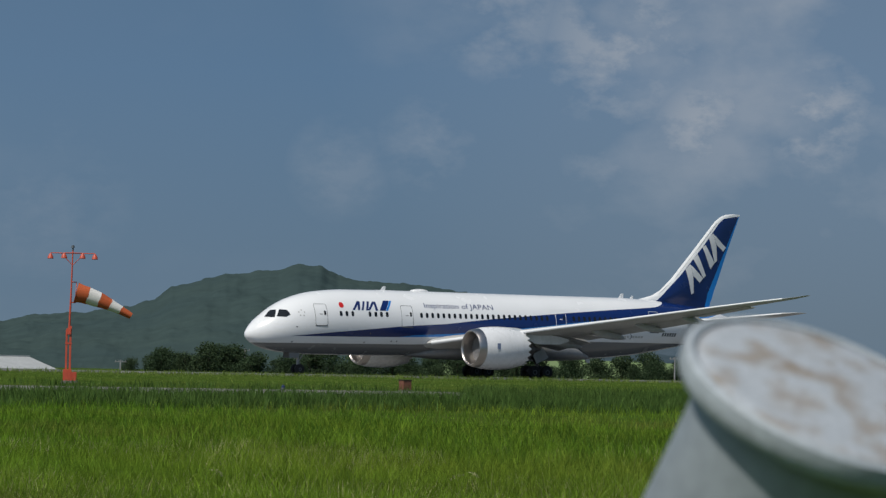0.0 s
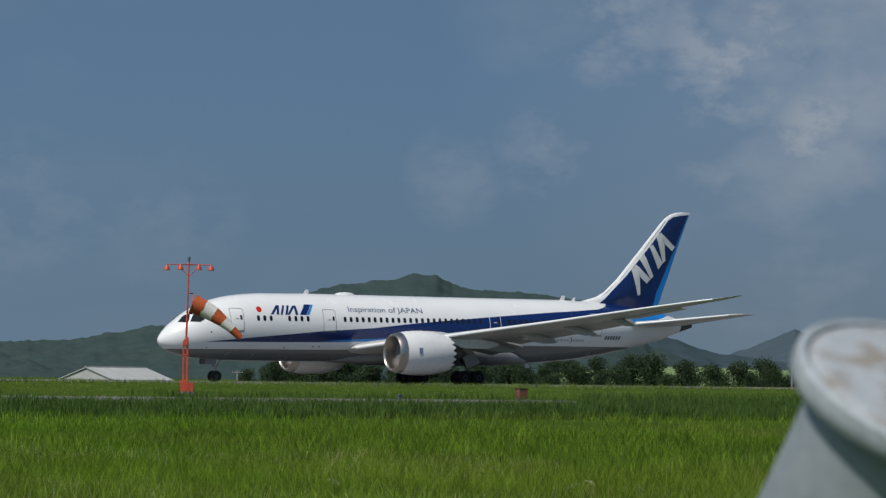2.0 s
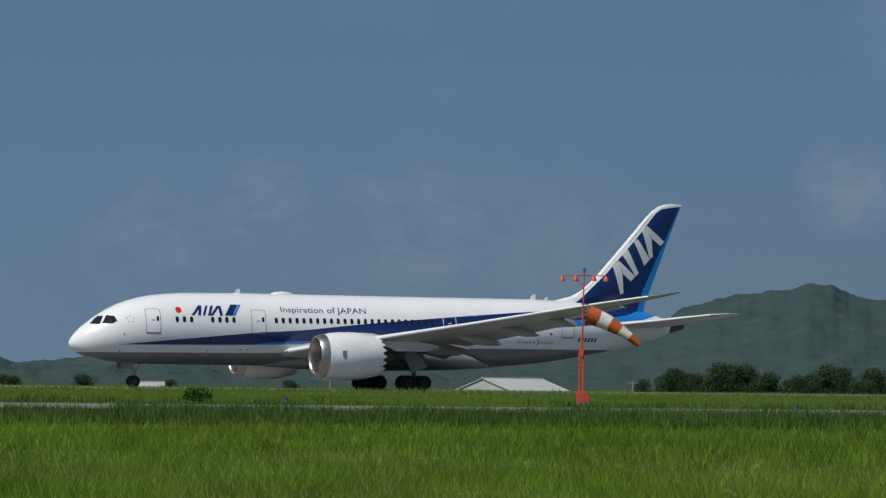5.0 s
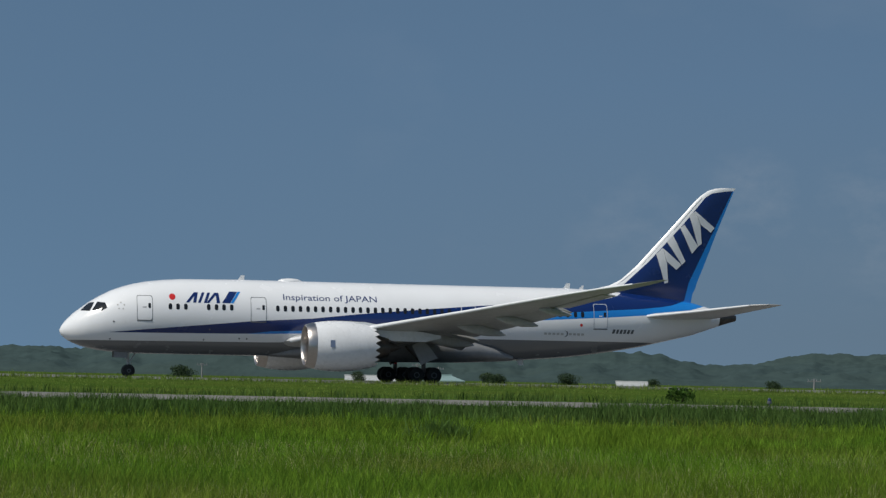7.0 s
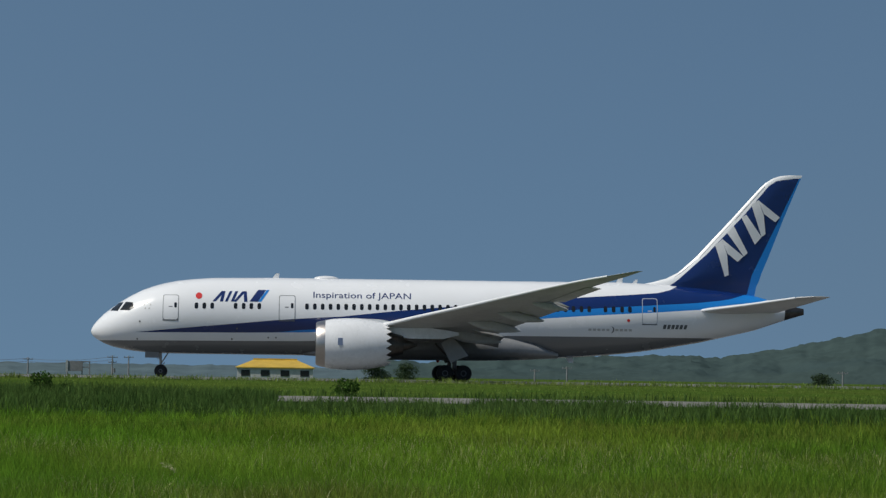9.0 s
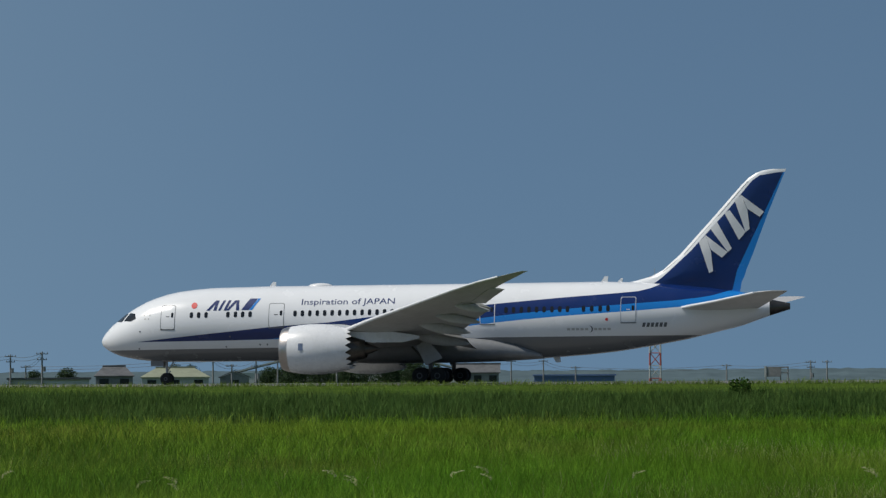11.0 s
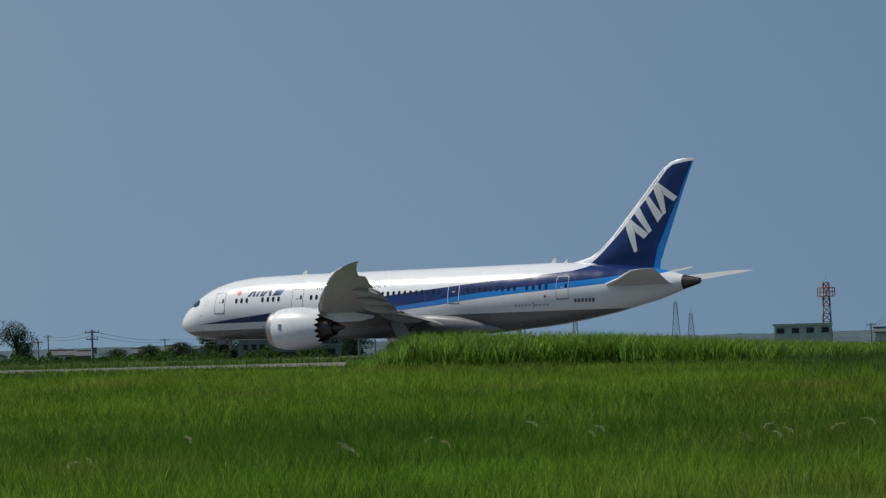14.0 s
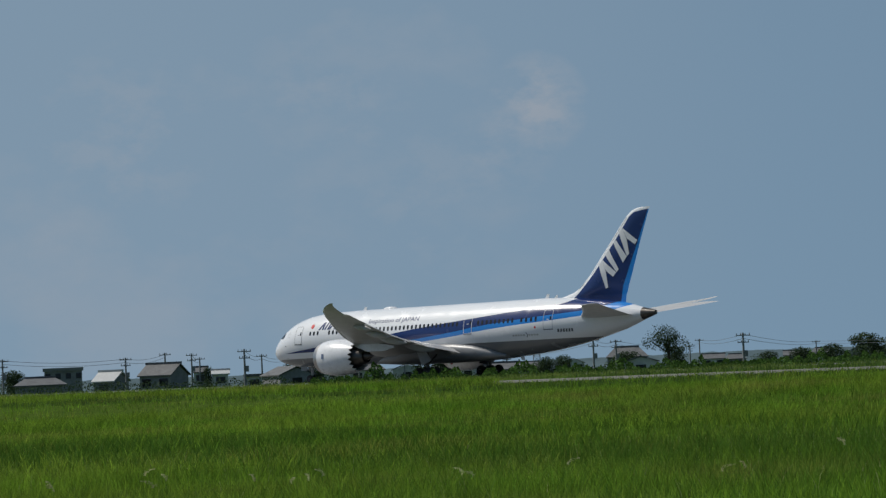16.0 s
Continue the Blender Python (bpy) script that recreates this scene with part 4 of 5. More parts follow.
def meadow():
    west = scatter(30000, -54, -20, 78, 122)
    west = west[west[:, 1] < 104]
    for p, spread, h, width in ((scatter(66000, -54, 43, 34, 58), .09, .27, .0068), (scatter(42000, -54, 43, 58, 84), .12, .27, .0115), (field(34000, -54, 43, 60, 112), .15, .25, .0165), (west, .15, .26, .014)):
        # the weeds beside the taxiway crowd the meadow grass out
        edge = np.array([91 + 7 * noise.noise((x * .05, 1.5, 0)) + 4 * noise.noise((x * .3, 2.5, 0)) for x in p[:, 0]])
        west = np.clip((-18 - np.degrees(np.arctan2(p[:, 0], p[:, 1]))) / 10, 0, 1)
        p = p[(p[:, 1] < edge) | (rng.uniform(0, 1, len(p)) < west)]
        is_deep = rng.uniform(0, 1, len(p)) < np.array([deep_share(x, y) for x, y in p[:, :2]])
        grow("meadow_grass", tufts(p[~is_deep], 4, spread), h, width, .93, GRASS, "bright green uncut meadow grass")
        grow("meadow_grass", tufts(p[is_deep], 4, spread), h * 1.08, width, .9, DEEP, "deep green meadow grass")
    p = clumped(26000, -8, 43, 38, 66, .12, -.05)
    grow("dry_stalks", p, .22, .0048, .95, STRAW, "fine dry flecks in the meadow")
    grow("dry_stalks", scatter(2200, -54, 43, 34, 70), .30, .004, .8, STRAW, "thin pale dry stalks in the meadow")
    grow("verge_weeds", tufts(field(3500, 33, 43, 111, 132), 4, .2), .45, .024, .6, WEED, "dark green weeds beside the taxiway end", "weeds")
    p = field(34000, -25, 43, 86, 112.3)
    p = p[np.array([noise.noise((x * .05, y * .05, 3.1)) for x, y in p[:, :2]]) > -.45]
    fade = np.clip((np.degrees(np.arctan2(p[:, 0], p[:, 1])) + 27) / 8, 0, 1)
    thin = np.array([noise.noise((x * .09, 3.3, 0)) for x in p[:, 0]]) > .12
    p = p[(rng.uniform(0, 1, len(p)) < fade) & ((p[:, 1] < np.where(p[:, 0] > .40 * p[:, 1], 113, 105)) | thin)]
    p = tufts(p, 4, .16)
    grow("verge_weeds", p[p[:, 1] < 112.4], .37, .022, .6, WEED, "dark green tall weeds beside the taxiway", "weeds")
    p = field(9000, -54, -25, 96, 112.3)
    p = p[np.array([noise.noise((x * .05, y * .05, 3.1)) for x, y in p[:, :2]]) > -.1]
    p = tufts(p, 4, .16)
    grow("verge_weeds", p[p[:, 1] < 112.4], .2, .02, .6, WEED, "dark green low weeds beside the taxiway", "weeds")
    n = 30000
    p = np.stack([rng.uniform(-340, 230, n), 131.6 + 79 * rng.uniform(0, 1, n) ** 1.1, np.zeros(n)], 1)
    grow("mown_grass", tufts(p, 4, .25), .10, .03, .8, MOWN, "short pale green grass between taxiway and runway")
    p = np.stack([rng.uniform(-340, 230, 12000), rng.uniform(201, 211, 12000), np.zeros(12000)], 1)
    grow("mown_grass", tufts(p, 4, .2), .30, .035, .6, MOWN, "pale green grass fringe beside the runway")
    p = np.stack([rng.uniform(-320, 200, 7500), rng.uniform(131.6, 140, 7500), np.zeros(7500)], 1)
    p = p[np.array([noise.noise((x * .06, 7.0, 0)) for x in p[:, 0]]) > -.1]
    grow("verge_weeds", tufts(p, 4, .2), .34, .03, .6, WEED, "dark green weeds along the far taxiway edge", "weeds")
    grow("verge_weeds", tufts(field(12000, -25, -1.0, 104, 126), 4, .2), .46, .024, .55, WEED, "green weeds grown over the taxiway edge", "weeds")
    # the pavement is lost under grass where the meadow dips to the west
    grow("verge_weeds", tufts(field(5000, -54, -42.6, 106, 126), 4, .2), .34, .026, .55, GRASS, "grass grown over the taxiway edge", "weeds")


def reeds():
    """Tall broad-leaved grass in one stand."""
    n = 5200
    az = rng.uniform(-33.2, -18.5, n)
    r = rng.uniform(124, 137, n)
    full = np.clip((az + 33.2) / 1.2, 0.25, 1) * np.interp(az, [-34, -31, -28, -26, -24, -21, -18.5], [1.0, 1.0, .86, .66, .5, .3, .12])
    a = np.radians(az)
    p = settle(np.stack([r * np.sin(a), r * np.cos(a), np.zeros(n)], 1))
    top = 1.5 * full * rng.uniform(0.75, 1.1, n)
    q = np.repeat(p, 7, 0)
    q[:, :2] += rng.normal(0, 0.08, (len(q), 2))
    start = np.repeat(top, 7) * rng.uniform(0, 0.55, len(q))
    q[:, 2] += start
    h = (np.repeat(top, 7) - start) * rng.uniform(0.7, 1.05, len(q))
    tagged(blades("reed_stand", q, h, 0.05 * rng.uniform(0.6, 1.4, len(q)), 0.95, REED, rng), "tall bright green reed grass with broad leaves", "reeds", kind="stuff")


def bush(name, label, place, w, h, n, size, material=SHRUB):
    top = tagged(new(name), label, "bush")
    top.location = place
    bm = bmesh.new()
    rr = random.Random(int(place[0] * 10) + n)
    for k in range(7):
        a = rr.uniform(0, 6.28)
        tube(bm, (0, 0, -.05), (.35 * w * math.cos(a), .35 * w * math.sin(a), h * rr.uniform(.5, .85)), .02 * h + .008, .006, 6)
    part("stems", bm, BARK, top)
    c = rng.normal(0, 1, (n, 3))
    c /= np.linalg.norm(c, axis=1)[:, None]
    c *= (rng.uniform(0.15, 1, n) ** .45)[:, None]
    lob = 1 + .35 * np.array([noise.noise((x * 1.6, y * 1.6, z * 1.6 + place[0])) for x, y, z in c])
    c *= lob[:, None]
    c = c * np.array([w / 2, w / 2, h / 2]) + np.array([0, 0, h * .52])
    c[:, 2] = np.maximum(c[:, 2], 0.02)
    leaves("foliage", c, size, material, rng, top)
    return top


def tree(label, place, w, h, blobs, n, size, seed, trunk=0.3, group=""):
    """A trunk with limbs and a crown of leaf clumps."""
    rr = random.Random(seed)
    top = tagged(new("tree"), label, "tree", group)
    top.location = place
    bm = bmesh.new()
    tube(bm, (0, 0, -.1), (rr.uniform(-.1, .1) * w, 0, h * (trunk + .2)), .035 * h, .022 * h, 9)
    cen = []
    for k in range(blobs):
        a = rr.uniform(0, 6.28)
        z = h * (trunk + (1 - trunk) * (k + .6) / blobs)
        r = .34 * w * math.sin(math.pi * min(1, .25 + .75 * (k + .5) / blobs)) * rr.uniform(.3, 1)
        cen.append((r * math.cos(a), r * math.sin(a), min(z, h * .9)))
        tube(bm, (0, 0, h * trunk * .9), cen[-1], .016 * h, .006 * h, 6)
    part("trunk", bm, BARK, top)
    out = []
    for x, y, z in cen:
        m = n // blobs
        c = rng.normal(0, 1, (m, 3))
        c /= np.linalg.norm(c, axis=1)[:, None]
        c *= (rng.uniform(.2, 1, m) ** .5)[:, None]
        out.append(c * np.array([.27 * w, .27 * w, .15 * h + .06 * w]) * rr.uniform(.75, 1.2) + np.array([x, y, z]))
    c = np.concatenate(out)
    c[:, 2] = np.maximum(c[:, 2], .15 * h * trunk)
    leaves("crown", c, size, LEAF, rng, top)
    return top


meadow()
reeds()
bush("bush", "dark leafy bush standing in the meadow grass", at(-5.25, 118), .95, .95, 900, .11)
bush("bush", "small dark weed bush in the meadow grass", at(-4.85, 119), .5, .55, 300, .1)
bush("bush", "dark leafy shrub beside the taxiway", at(18.5, 146), 1.5, .75, 700, .13)
bush("bush", "dark round shrub beside the taxiway", at(0.4, 134), 1.3, .75, 600, .13)
# a rank tussock in the meadow
p = settle(tufts(np.array([[*at(14.05, 72)[:2], 0]] * 60) + np.concatenate([rng.normal(0, .3, (60, 2)), np.zeros((60, 1))], 1), 8, .12))
tagged(blades("tussock", p, .5 * rng.uniform(.5, 1.3, len(p)), .022 * rng.uniform(.7, 1.4, len(p)), .9, WEED, rng), "dark green rank tussock in the meadow", "grass", kind="stuff")


def plume(place, h, lean, seed):
    """A dry arching stalk with its seed head."""
    rr = random.Random(seed)
    top = tagged(new("grass_plume"), "pale dry grass stalk with drooping seed head", "grass plume", "plumes in the meadow")
    top.location = place
    bm = bmesh.new()
    pts = [(lean * (k / 6) ** 2.2 * h, 0, h * (1 - .12 * (k / 6) ** 3) * k / 6) for k in range(7)]
    for a, b in zip(pts, pts[1:]):
        tube(bm, a, b, .003, .002, 5)
    part("stalk", bm, REED, top)
    a = np.array(pts[-1])
    n = 110
    u = rng.uniform(0, 1, n)
    s = 1 if lean > 0 else -1
    c = a + np.stack([s * (.19 * np.sin(1.9 * u) + rng.normal(0, .008, n)), rng.normal(0, .012, n), .05 * u - .15 * u * u - rng.uniform(0, .05, n) * np.sin(math.pi * u)], 1)
    leaves("seed_head", c, .016, PLUME, rng, top)
    top.rotation_euler = (0, 0, rr.uniform(-.6, .6))
    return top


PLUMES = [(-13.2, 44, .55), (-12.7, 43, .5), (-16.2, 43, .5), (-18.6, 44, .6), (-20.3, 46, .55), (-22.4, 45, .6), (-24.0, 47, .7), (-25.2, 47, .65), (-26.1, 45, .55), (-28.8, 47, .7), (-30.2, 49, .75), (-31.5, 46, .6), (-33.6, 45, .6), (-36.4, 47, .75), (-38.2, 44, .5), (-40.9, 46, .6), (-43.5, 45, .55), (-46.1, 46, .6), (-47.3, 45, .6), (-48.8, 46, .75), (-49.4, 44, .6), (-51.0, 46, .6), (-10.4, 45, .55), (-6.9, 44, .5), (-3.2, 45, .5), (28.2, 44, .4), (33.0, 45, .4)]
for k, (az, d, h) in enumerate(PLUMES):
    for j in range(1 + (k * 7 % 5) // 2):
        plume(at(az + .11 * j * (-1) ** k, d + .3 * j), h * (.8 - .13 * j), (.3, .22, .42, -.26)[(k + j) % 4], k + 40 * j)

# ---- airfield furniture ----
MAST = at(25.63, 160)
mast = tagged(new("wind_indicator"), "orange lighted wind mast with striped windsock on the airfield", "wind indicator")
mast.location = MAST
mast.rotation_euler = (0, 0, radians(-25.6))
bm = bmesh.new()
box(bm, (-.32, -.3, -.05), (.55, .3, .14), .02)
part("footing", bm, CONCRETE, mast)
bm = bmesh.new()
box(bm, (-.24, -.25, .12), (.2, .25, .72), .02)
box(bm, (.18, -.24, .12), (.46, .24, .58), .02)
part("control_box", bm, ORANGE, mast)
bm = bmesh.new()
box(bm, (-.14, -.05, .7), (-.04, .05, 2.75), .01)
box(bm, (.05, -.05, .7), (.16, .05, 2.95), .01)
box(bm, (-.16, -.07, 2.0), (.18, .07, 2.1), .01)
box(bm, (-.1, -.12, 2.5), (.14, .12, 2.85), .02)
part("hinge_base", bm, ORANGE, mast)
bm = bmesh.new()
tube(bm, (.03, 0, 2.6), (.08, 0, 4.6), .06, .048, 12)
tube(bm, (.08, 0, 4.6), (.12, 0, 6.9), .042, .034, 12)
part("pole", bm, ORANGE, mast)
bm = bmesh.new()
tube(bm, (-1.02, 0, 6.72), (1.26, 0, 6.72), .025, .025, 8)
tube(bm, (.12, -.8, 6.72), (.12, .8, 6.72), .025, .025, 8)
for s in (-1, 1):
    tube(bm, (.12, 0, 6.1), (.12 + s * .6, 0, 6.7), .018, .018, 8)
part("lamp_arm", bm, ORANGE, mast)
for x, y in ((-1.02, 0), (1.26, 0), (-.32, -.8), (.62, -.8)):
    bm = bmesh.new()
    lathe(bm, [(-.26, .15), (-.24, .16), (-.12, .13), (-.02, .07), (.03, .03)], (x, y, 6.68), "z", 18)
    if y:
        tube(bm, (.12, y, 6.72), (x, y, 6.70), .02)
    part("floodlight", bm, ORANGE, mast, "orange downward floodlight")
bm = bmesh.new()
tube(bm, (.12, 0, 6.88), (.12, 0, 7.0), .05, .05, 12)
tube(bm, (.12, 0, 7.0), (.12, 0, 7.13), .09, .07, 14)
part("top_light", bm, LINE_DARK, mast)
bm = bmesh.new()
for z in (4.17, 5.23):
    tube(bm, (.1, 0, z), (.34, 0, z), .03)
ring = [(.32 + .03 * math.sin(a), .53 * math.cos(a), 4.7 + .53 * math.sin(a)) for a in (2 * math.pi * i / 24 for i in range(24))]
for a, b in zip(ring, ring[1:] + ring[:1]):
    tube(bm, a, b, .018, .018, 6)
part("sock_hoop", bm, ORANGE, mast)
BANDS = []
for k in range(5):
    r0, r1 = .53 - .074 * k, .53 - .074 * (k + 1)
    bm = bmesh.new()
    n = 26
    L = .62
    rings = []
    for u in (0, .25, .5, .75, 1.0, 1.04):
        rings.append([(L * u, (r0 + (r1 - r0) * u) * (1 + .035 * math.sin(3 * a + k)) * math.cos(a), (r0 + (r1 - r0) * u) * (1 + .05 * math.sin(2 * a + 2 * k + 3 * u)) * math.sin(a)) for a in (2 * math.pi * i / n for i in range(n))])
    ring_loft(bm, rings, cap=False)
    bmesh.ops.solidify(bm, geom=bm.faces[:], thickness=.008)
    band = part("sock_band", bm, SOCK_WHITE if k % 2 else SOCK_ORANGE, mast, "white cloth band" if k % 2 else "orange cloth band")
    BANDS.append(band)

marker = tagged(new("marker_box"), "weathered orange equipment box in the airfield grass", "equipment box")
marker.location = at(31.89, 158)
marker.scale = (.8, .8, .9)
bm = bmesh.new()
box(bm, (-.3, -.3, .06), (.3, .3, .62), .02)
part("body", bm, mat("faded_orange_paint", (0.22, 0.085, 0.055), 0.7, var=0.2, scale=3.0), marker)
bm = bmesh.new()
box(bm, (-.33, -.33, .6), (.33, .33, .66), .01)
part("lid", bm, BARK, marker, "dark weathered lid")
bm = bmesh.new()
box(bm, (-.36, -.36, -.06), (.36, .36, .07), .01)
part("plinth", bm, CONCRETE, marker)


def edge_light(place):
    top = tagged(new("taxiway_light"), "small blue taxiway edge light on a stem", "taxiway light", "taxiway lights")
    top.location = place
    bm = bmesh.new()
    tube(bm, (0, 0, -.05), (0, 0, .26), .035, .03, 10)
    part("stem", bm, LINE_DARK, top)
    bm = bmesh.new()
    lathe(bm, [(.24, .09), (.3, .1), (.36, .09)], (0, 0, 0), "z", 14)
    part("housing", bm, LINE_DARK, top)
    bm = bmesh.new()
    lathe(bm, [(.36, .08), (.44, .07), (.49, .03)], (0, 0, 0), "z", 14)
    part("lens", bm, mat("blue_lens", (0.02, 0.03, 0.10), 0.15, var=0.05), top, "blue glass lens")
    return top


LIGHT = edge_light(at(29.62, 132))
for az in (20.15, 38.5):
    copy_thing(LIGHT, Matrix.Translation(at(az, 132)))

# ---- the leaning post beside the camera ----
def fence_post():
    a = radians(39.72)
    e = radians(-0.33)
    d = 1.0
    c = Vector((d * math.cos(e) * math.sin(a), d * math.cos(e) * math.cos(a), 0.8 + d * math.sin(e)))
    h = radians(32.54)
    right, ahead = Vector((math.cos(h), -math.sin(h), 0)), Vector((math.sin(h), math.cos(h), 0))
    n = (right * math.sin(radians(19)) * math.cos(radians(24)) + Vector((0, 0, 1)) * math.cos(radians(19)) * math.cos(radians(24)) - ahead * math.sin(radians(24))).normalized()
    top = tagged(new("fence_post"), "leaning galvanised pipe post with weathered flat cap", "fence post")
    top.matrix_basis = Matrix.Translation(c) @ n.to_track_quat("Z", "Y").to_matrix().to_4x4()
    R = .048
    bm = bmesh.new()
    lathe(bm, [(-2.4, R * 1.0), (-.2, R * 1.0), (-.06, R * .89), (-.022, R * .84), (-.009, R * .83), (-.008, R * .80)], (0, 0, 0), "z", 48)
    part("pipe", bm, GALV_SHADED, top)
    bm = bmesh.new()
    lathe(bm, [(-.009, R * .80), (-.007, R * .935), (.0, R * .935), (.0012, R * .9), (.0012, R * .8), (.0026, R * .55), (.0034, .0005)], (0, 0, 0), "z", 64)
    cap = part("cap", bm, CAP_PAINT, top, "weathered cap with brown rust stains")
    bm = bmesh.new()
    lathe(bm, [(-.008, R * .93), (-.008, R * .99), (-.006, R * 1.02), (-.003, R * 1.03), (.0005, R * 1.02), (.0018, R * .98), (.0012, R * .945), (-.002, R * .93)], (0, 0, 0), "z", 64)
    part("rim", bm, RIM_GREY, cap, "grey rolled rim")


fence_post()


# ---- far side: trees, houses, poles ----
def el_z(d, el):
    return 0.8 + d * math.tan(radians(el))


TREE = "dark green broadleaf tree in the row behind the runway"
KIND = [tree(TREE, at(27.4, 560), 7.0, 6.0, 12, 5200, .29, 11, .15, "tree row"), tree(TREE, at(28.4, 570), 8.5, 7.0, 14, 6000, .29, 12, .12, "tree row"), tree(TREE, at(29.9, 565), 6.0, 5.4, 10, 4400, .28, 13, .15, "tree row"), tree(TREE, at(32.5, 560), 6.6, 7.0, 12, 4800, .28, 14, .14, "tree row")]
rr = random.Random(21)
for k in range(44):
    az = 26.75 + 10.4 * (k + rr.uniform(.1, .9)) / 44
    d = rr.uniform(540, 600)
    want = curve([(26.7, .0), (27.4, .22), (27.8, .1), (28.4, .36), (29, .16), (29.8, .3), (31.1, .22), (32.5, .38), (33.9, .28), (35.2, .32), (35.7, .36), (36.6, .2), (37.5, .2)], az) * rr.uniform(.0, 1.3) + .02
    ob = KIND[k % 4]
    size = (el_z(d, want) + 3.0) / (6.0, 7.0, 5.4, 7.0)[k % 4]
    size = max(.5, size)
    c = copy_thing(ob, Matrix.Translation(at(az, d)) @ Matrix.Rotation(rr.uniform(0, 6.28), 4, "Z"))
    c.scale = (size * rr.uniform(.9, 1.15), size * rr.uniform(.9, 1.15), size)
n = 26000
az = rng.uniform(26.6, 37.6, n)
d = rng.uniform(525, 545, n)
p = np.stack([d * np.sin(np.radians(az)), d * np.cos(np.radians(az)), -3.0 + 1.9 * rng.uniform(0, 1, n) * (.75 + .5 * np.array([noise.noise((a * 6, 1, 0)) for a in az]))], 1)
tagged(leaves("hedge", p, .3, LEAF, rng), "dark green hedge in front of the trees", "hedge", kind="stuff")

# trees elsewhere: heading, distance, width, elevation of the top
for k, (a, d, w, e) in enumerate([(-13.6, 640, 8, .19), (-13.1, 650, 7, .20), (-12.5, 640, 8, .27), (-11.85, 660, 10, .36), (-11.3, 640, 8, .26), (-10.95, 650, 6, .16), (-14.0, 630, 6, .1), (-13.35, 670, 8, .16), (-12.8, 670, 9, .2), (-12.2, 680, 9, .26), (-11.6, 680, 9, .28), (-13.8, 660, 6, .1), (-15.75, 690, 5, .16), (-15.45, 690, 5, .15), (-17.75, 560, 6, .1), (-18.35, 570, 5, .08), (-31.85, 420, 5, .34), (-31.2, 430, 4, .22),
                              (-35.7, 760, 14, .32), (-35.0, 790, 14, .36), (-33.9, 780, 13, .42), (-33.5, 770, 13, .38), (-33.1, 760, 12, .25), (-36.3, 700, 9, .18), (-36.9, 690, 8, .12), (-37.5, 640, 8, .08), (-39.35, 520, 7.5, .50), (-39.2, 525, 6, .18), (-40.1, 520, 8, .08), (-41.3, 640, 7, .16), (-41.6, 640, 6, .14), (-43.85, 460, 5, .22), (-43.5, 465, 4, .16), (-46.4, 620, 6, .18), (-48.6, 640, 5, .05), (-47.9, 560, 4, .10), (-51.5, 520, 7, .04), (-45.9, 640, 6, .2), (.9, 700, 8, .1), (1.5, 700, 8, .12), (15.1, 620, 6, -.02), (16.4, 600, 7, .02), (14.9, 640, 6, .0), (18.0, 560, 4, -.04), (20.2, 560, 5, -.04), (12.5, 610, 5, -.02), (9.2, 600, 7, .02)]):
    hgt = el_z(d, e) + 3.0
    if a in (-31.85, -39.35):
        tree("dark spreading pine rising over the houses", at(a, d), w * 1.15, hgt, 9, 3600, .24, 60 + k, .62)
    else:
        ob = KIND[k % 4]
        c = copy_thing(ob, Matrix.Translation(at(a, d)) @ Matrix.Rotation(k * 1.3, 4, "Z"))
        c["label"] = "dark green tree among the far buildings"
        c["group"] = "far trees"
        c.scale = (w / (7.0, 8.5, 6.0, 6.6)[k % 4], w / (7.0, 8.5, 6.0, 6.6)[k % 4], hgt / (6.0, 7.0, 5.4, 7.0)[k % 4])
# low scrub in front of the western houses
n = 15000
az = rng.uniform(-46, -33.4, n)
d = rng.uniform(285, 330, n)
hh = np.array([max(.15, .75 + 1.6 * noise.noise((a * 2.2, 4, 0)) + .7 * noise.noise((a * 9, 4, 0))) for a in az])
p = np.stack([d * np.sin(np.radians(az)), d * np.cos(np.radians(az)), hh * rng.uniform(0, 1, n)], 1)
p[:, 2] += np.array([ground_z(x, y) for x, y in p[:, :2]])
tagged(leaves("scrub", p, .3, SHRUB, rng), "low green scrub beyond the runway", "scrub", kind="stuff")
n = 18000
az = rng.uniform(-53, -3, n)
d = rng.uniform(430, 450, n)
hh = np.array([max(.2, 1.1 + 1.0 * noise.noise((a * 1.7, 9, 0)) + .5 * noise.noise((a * 8, 9, 0))) for a in az])
p = np.stack([d * np.sin(np.radians(az)), d * np.cos(np.radians(az)), hh * rng.uniform(0, 1, n)], 1)
p[:, 2] += np.array([ground_z(x, y) for x, y in p[:, :2]])
tagged(leaves("scrub", p, .32, LEAF, rng), "dark scrub before the far houses", "scrub", kind="stuff")


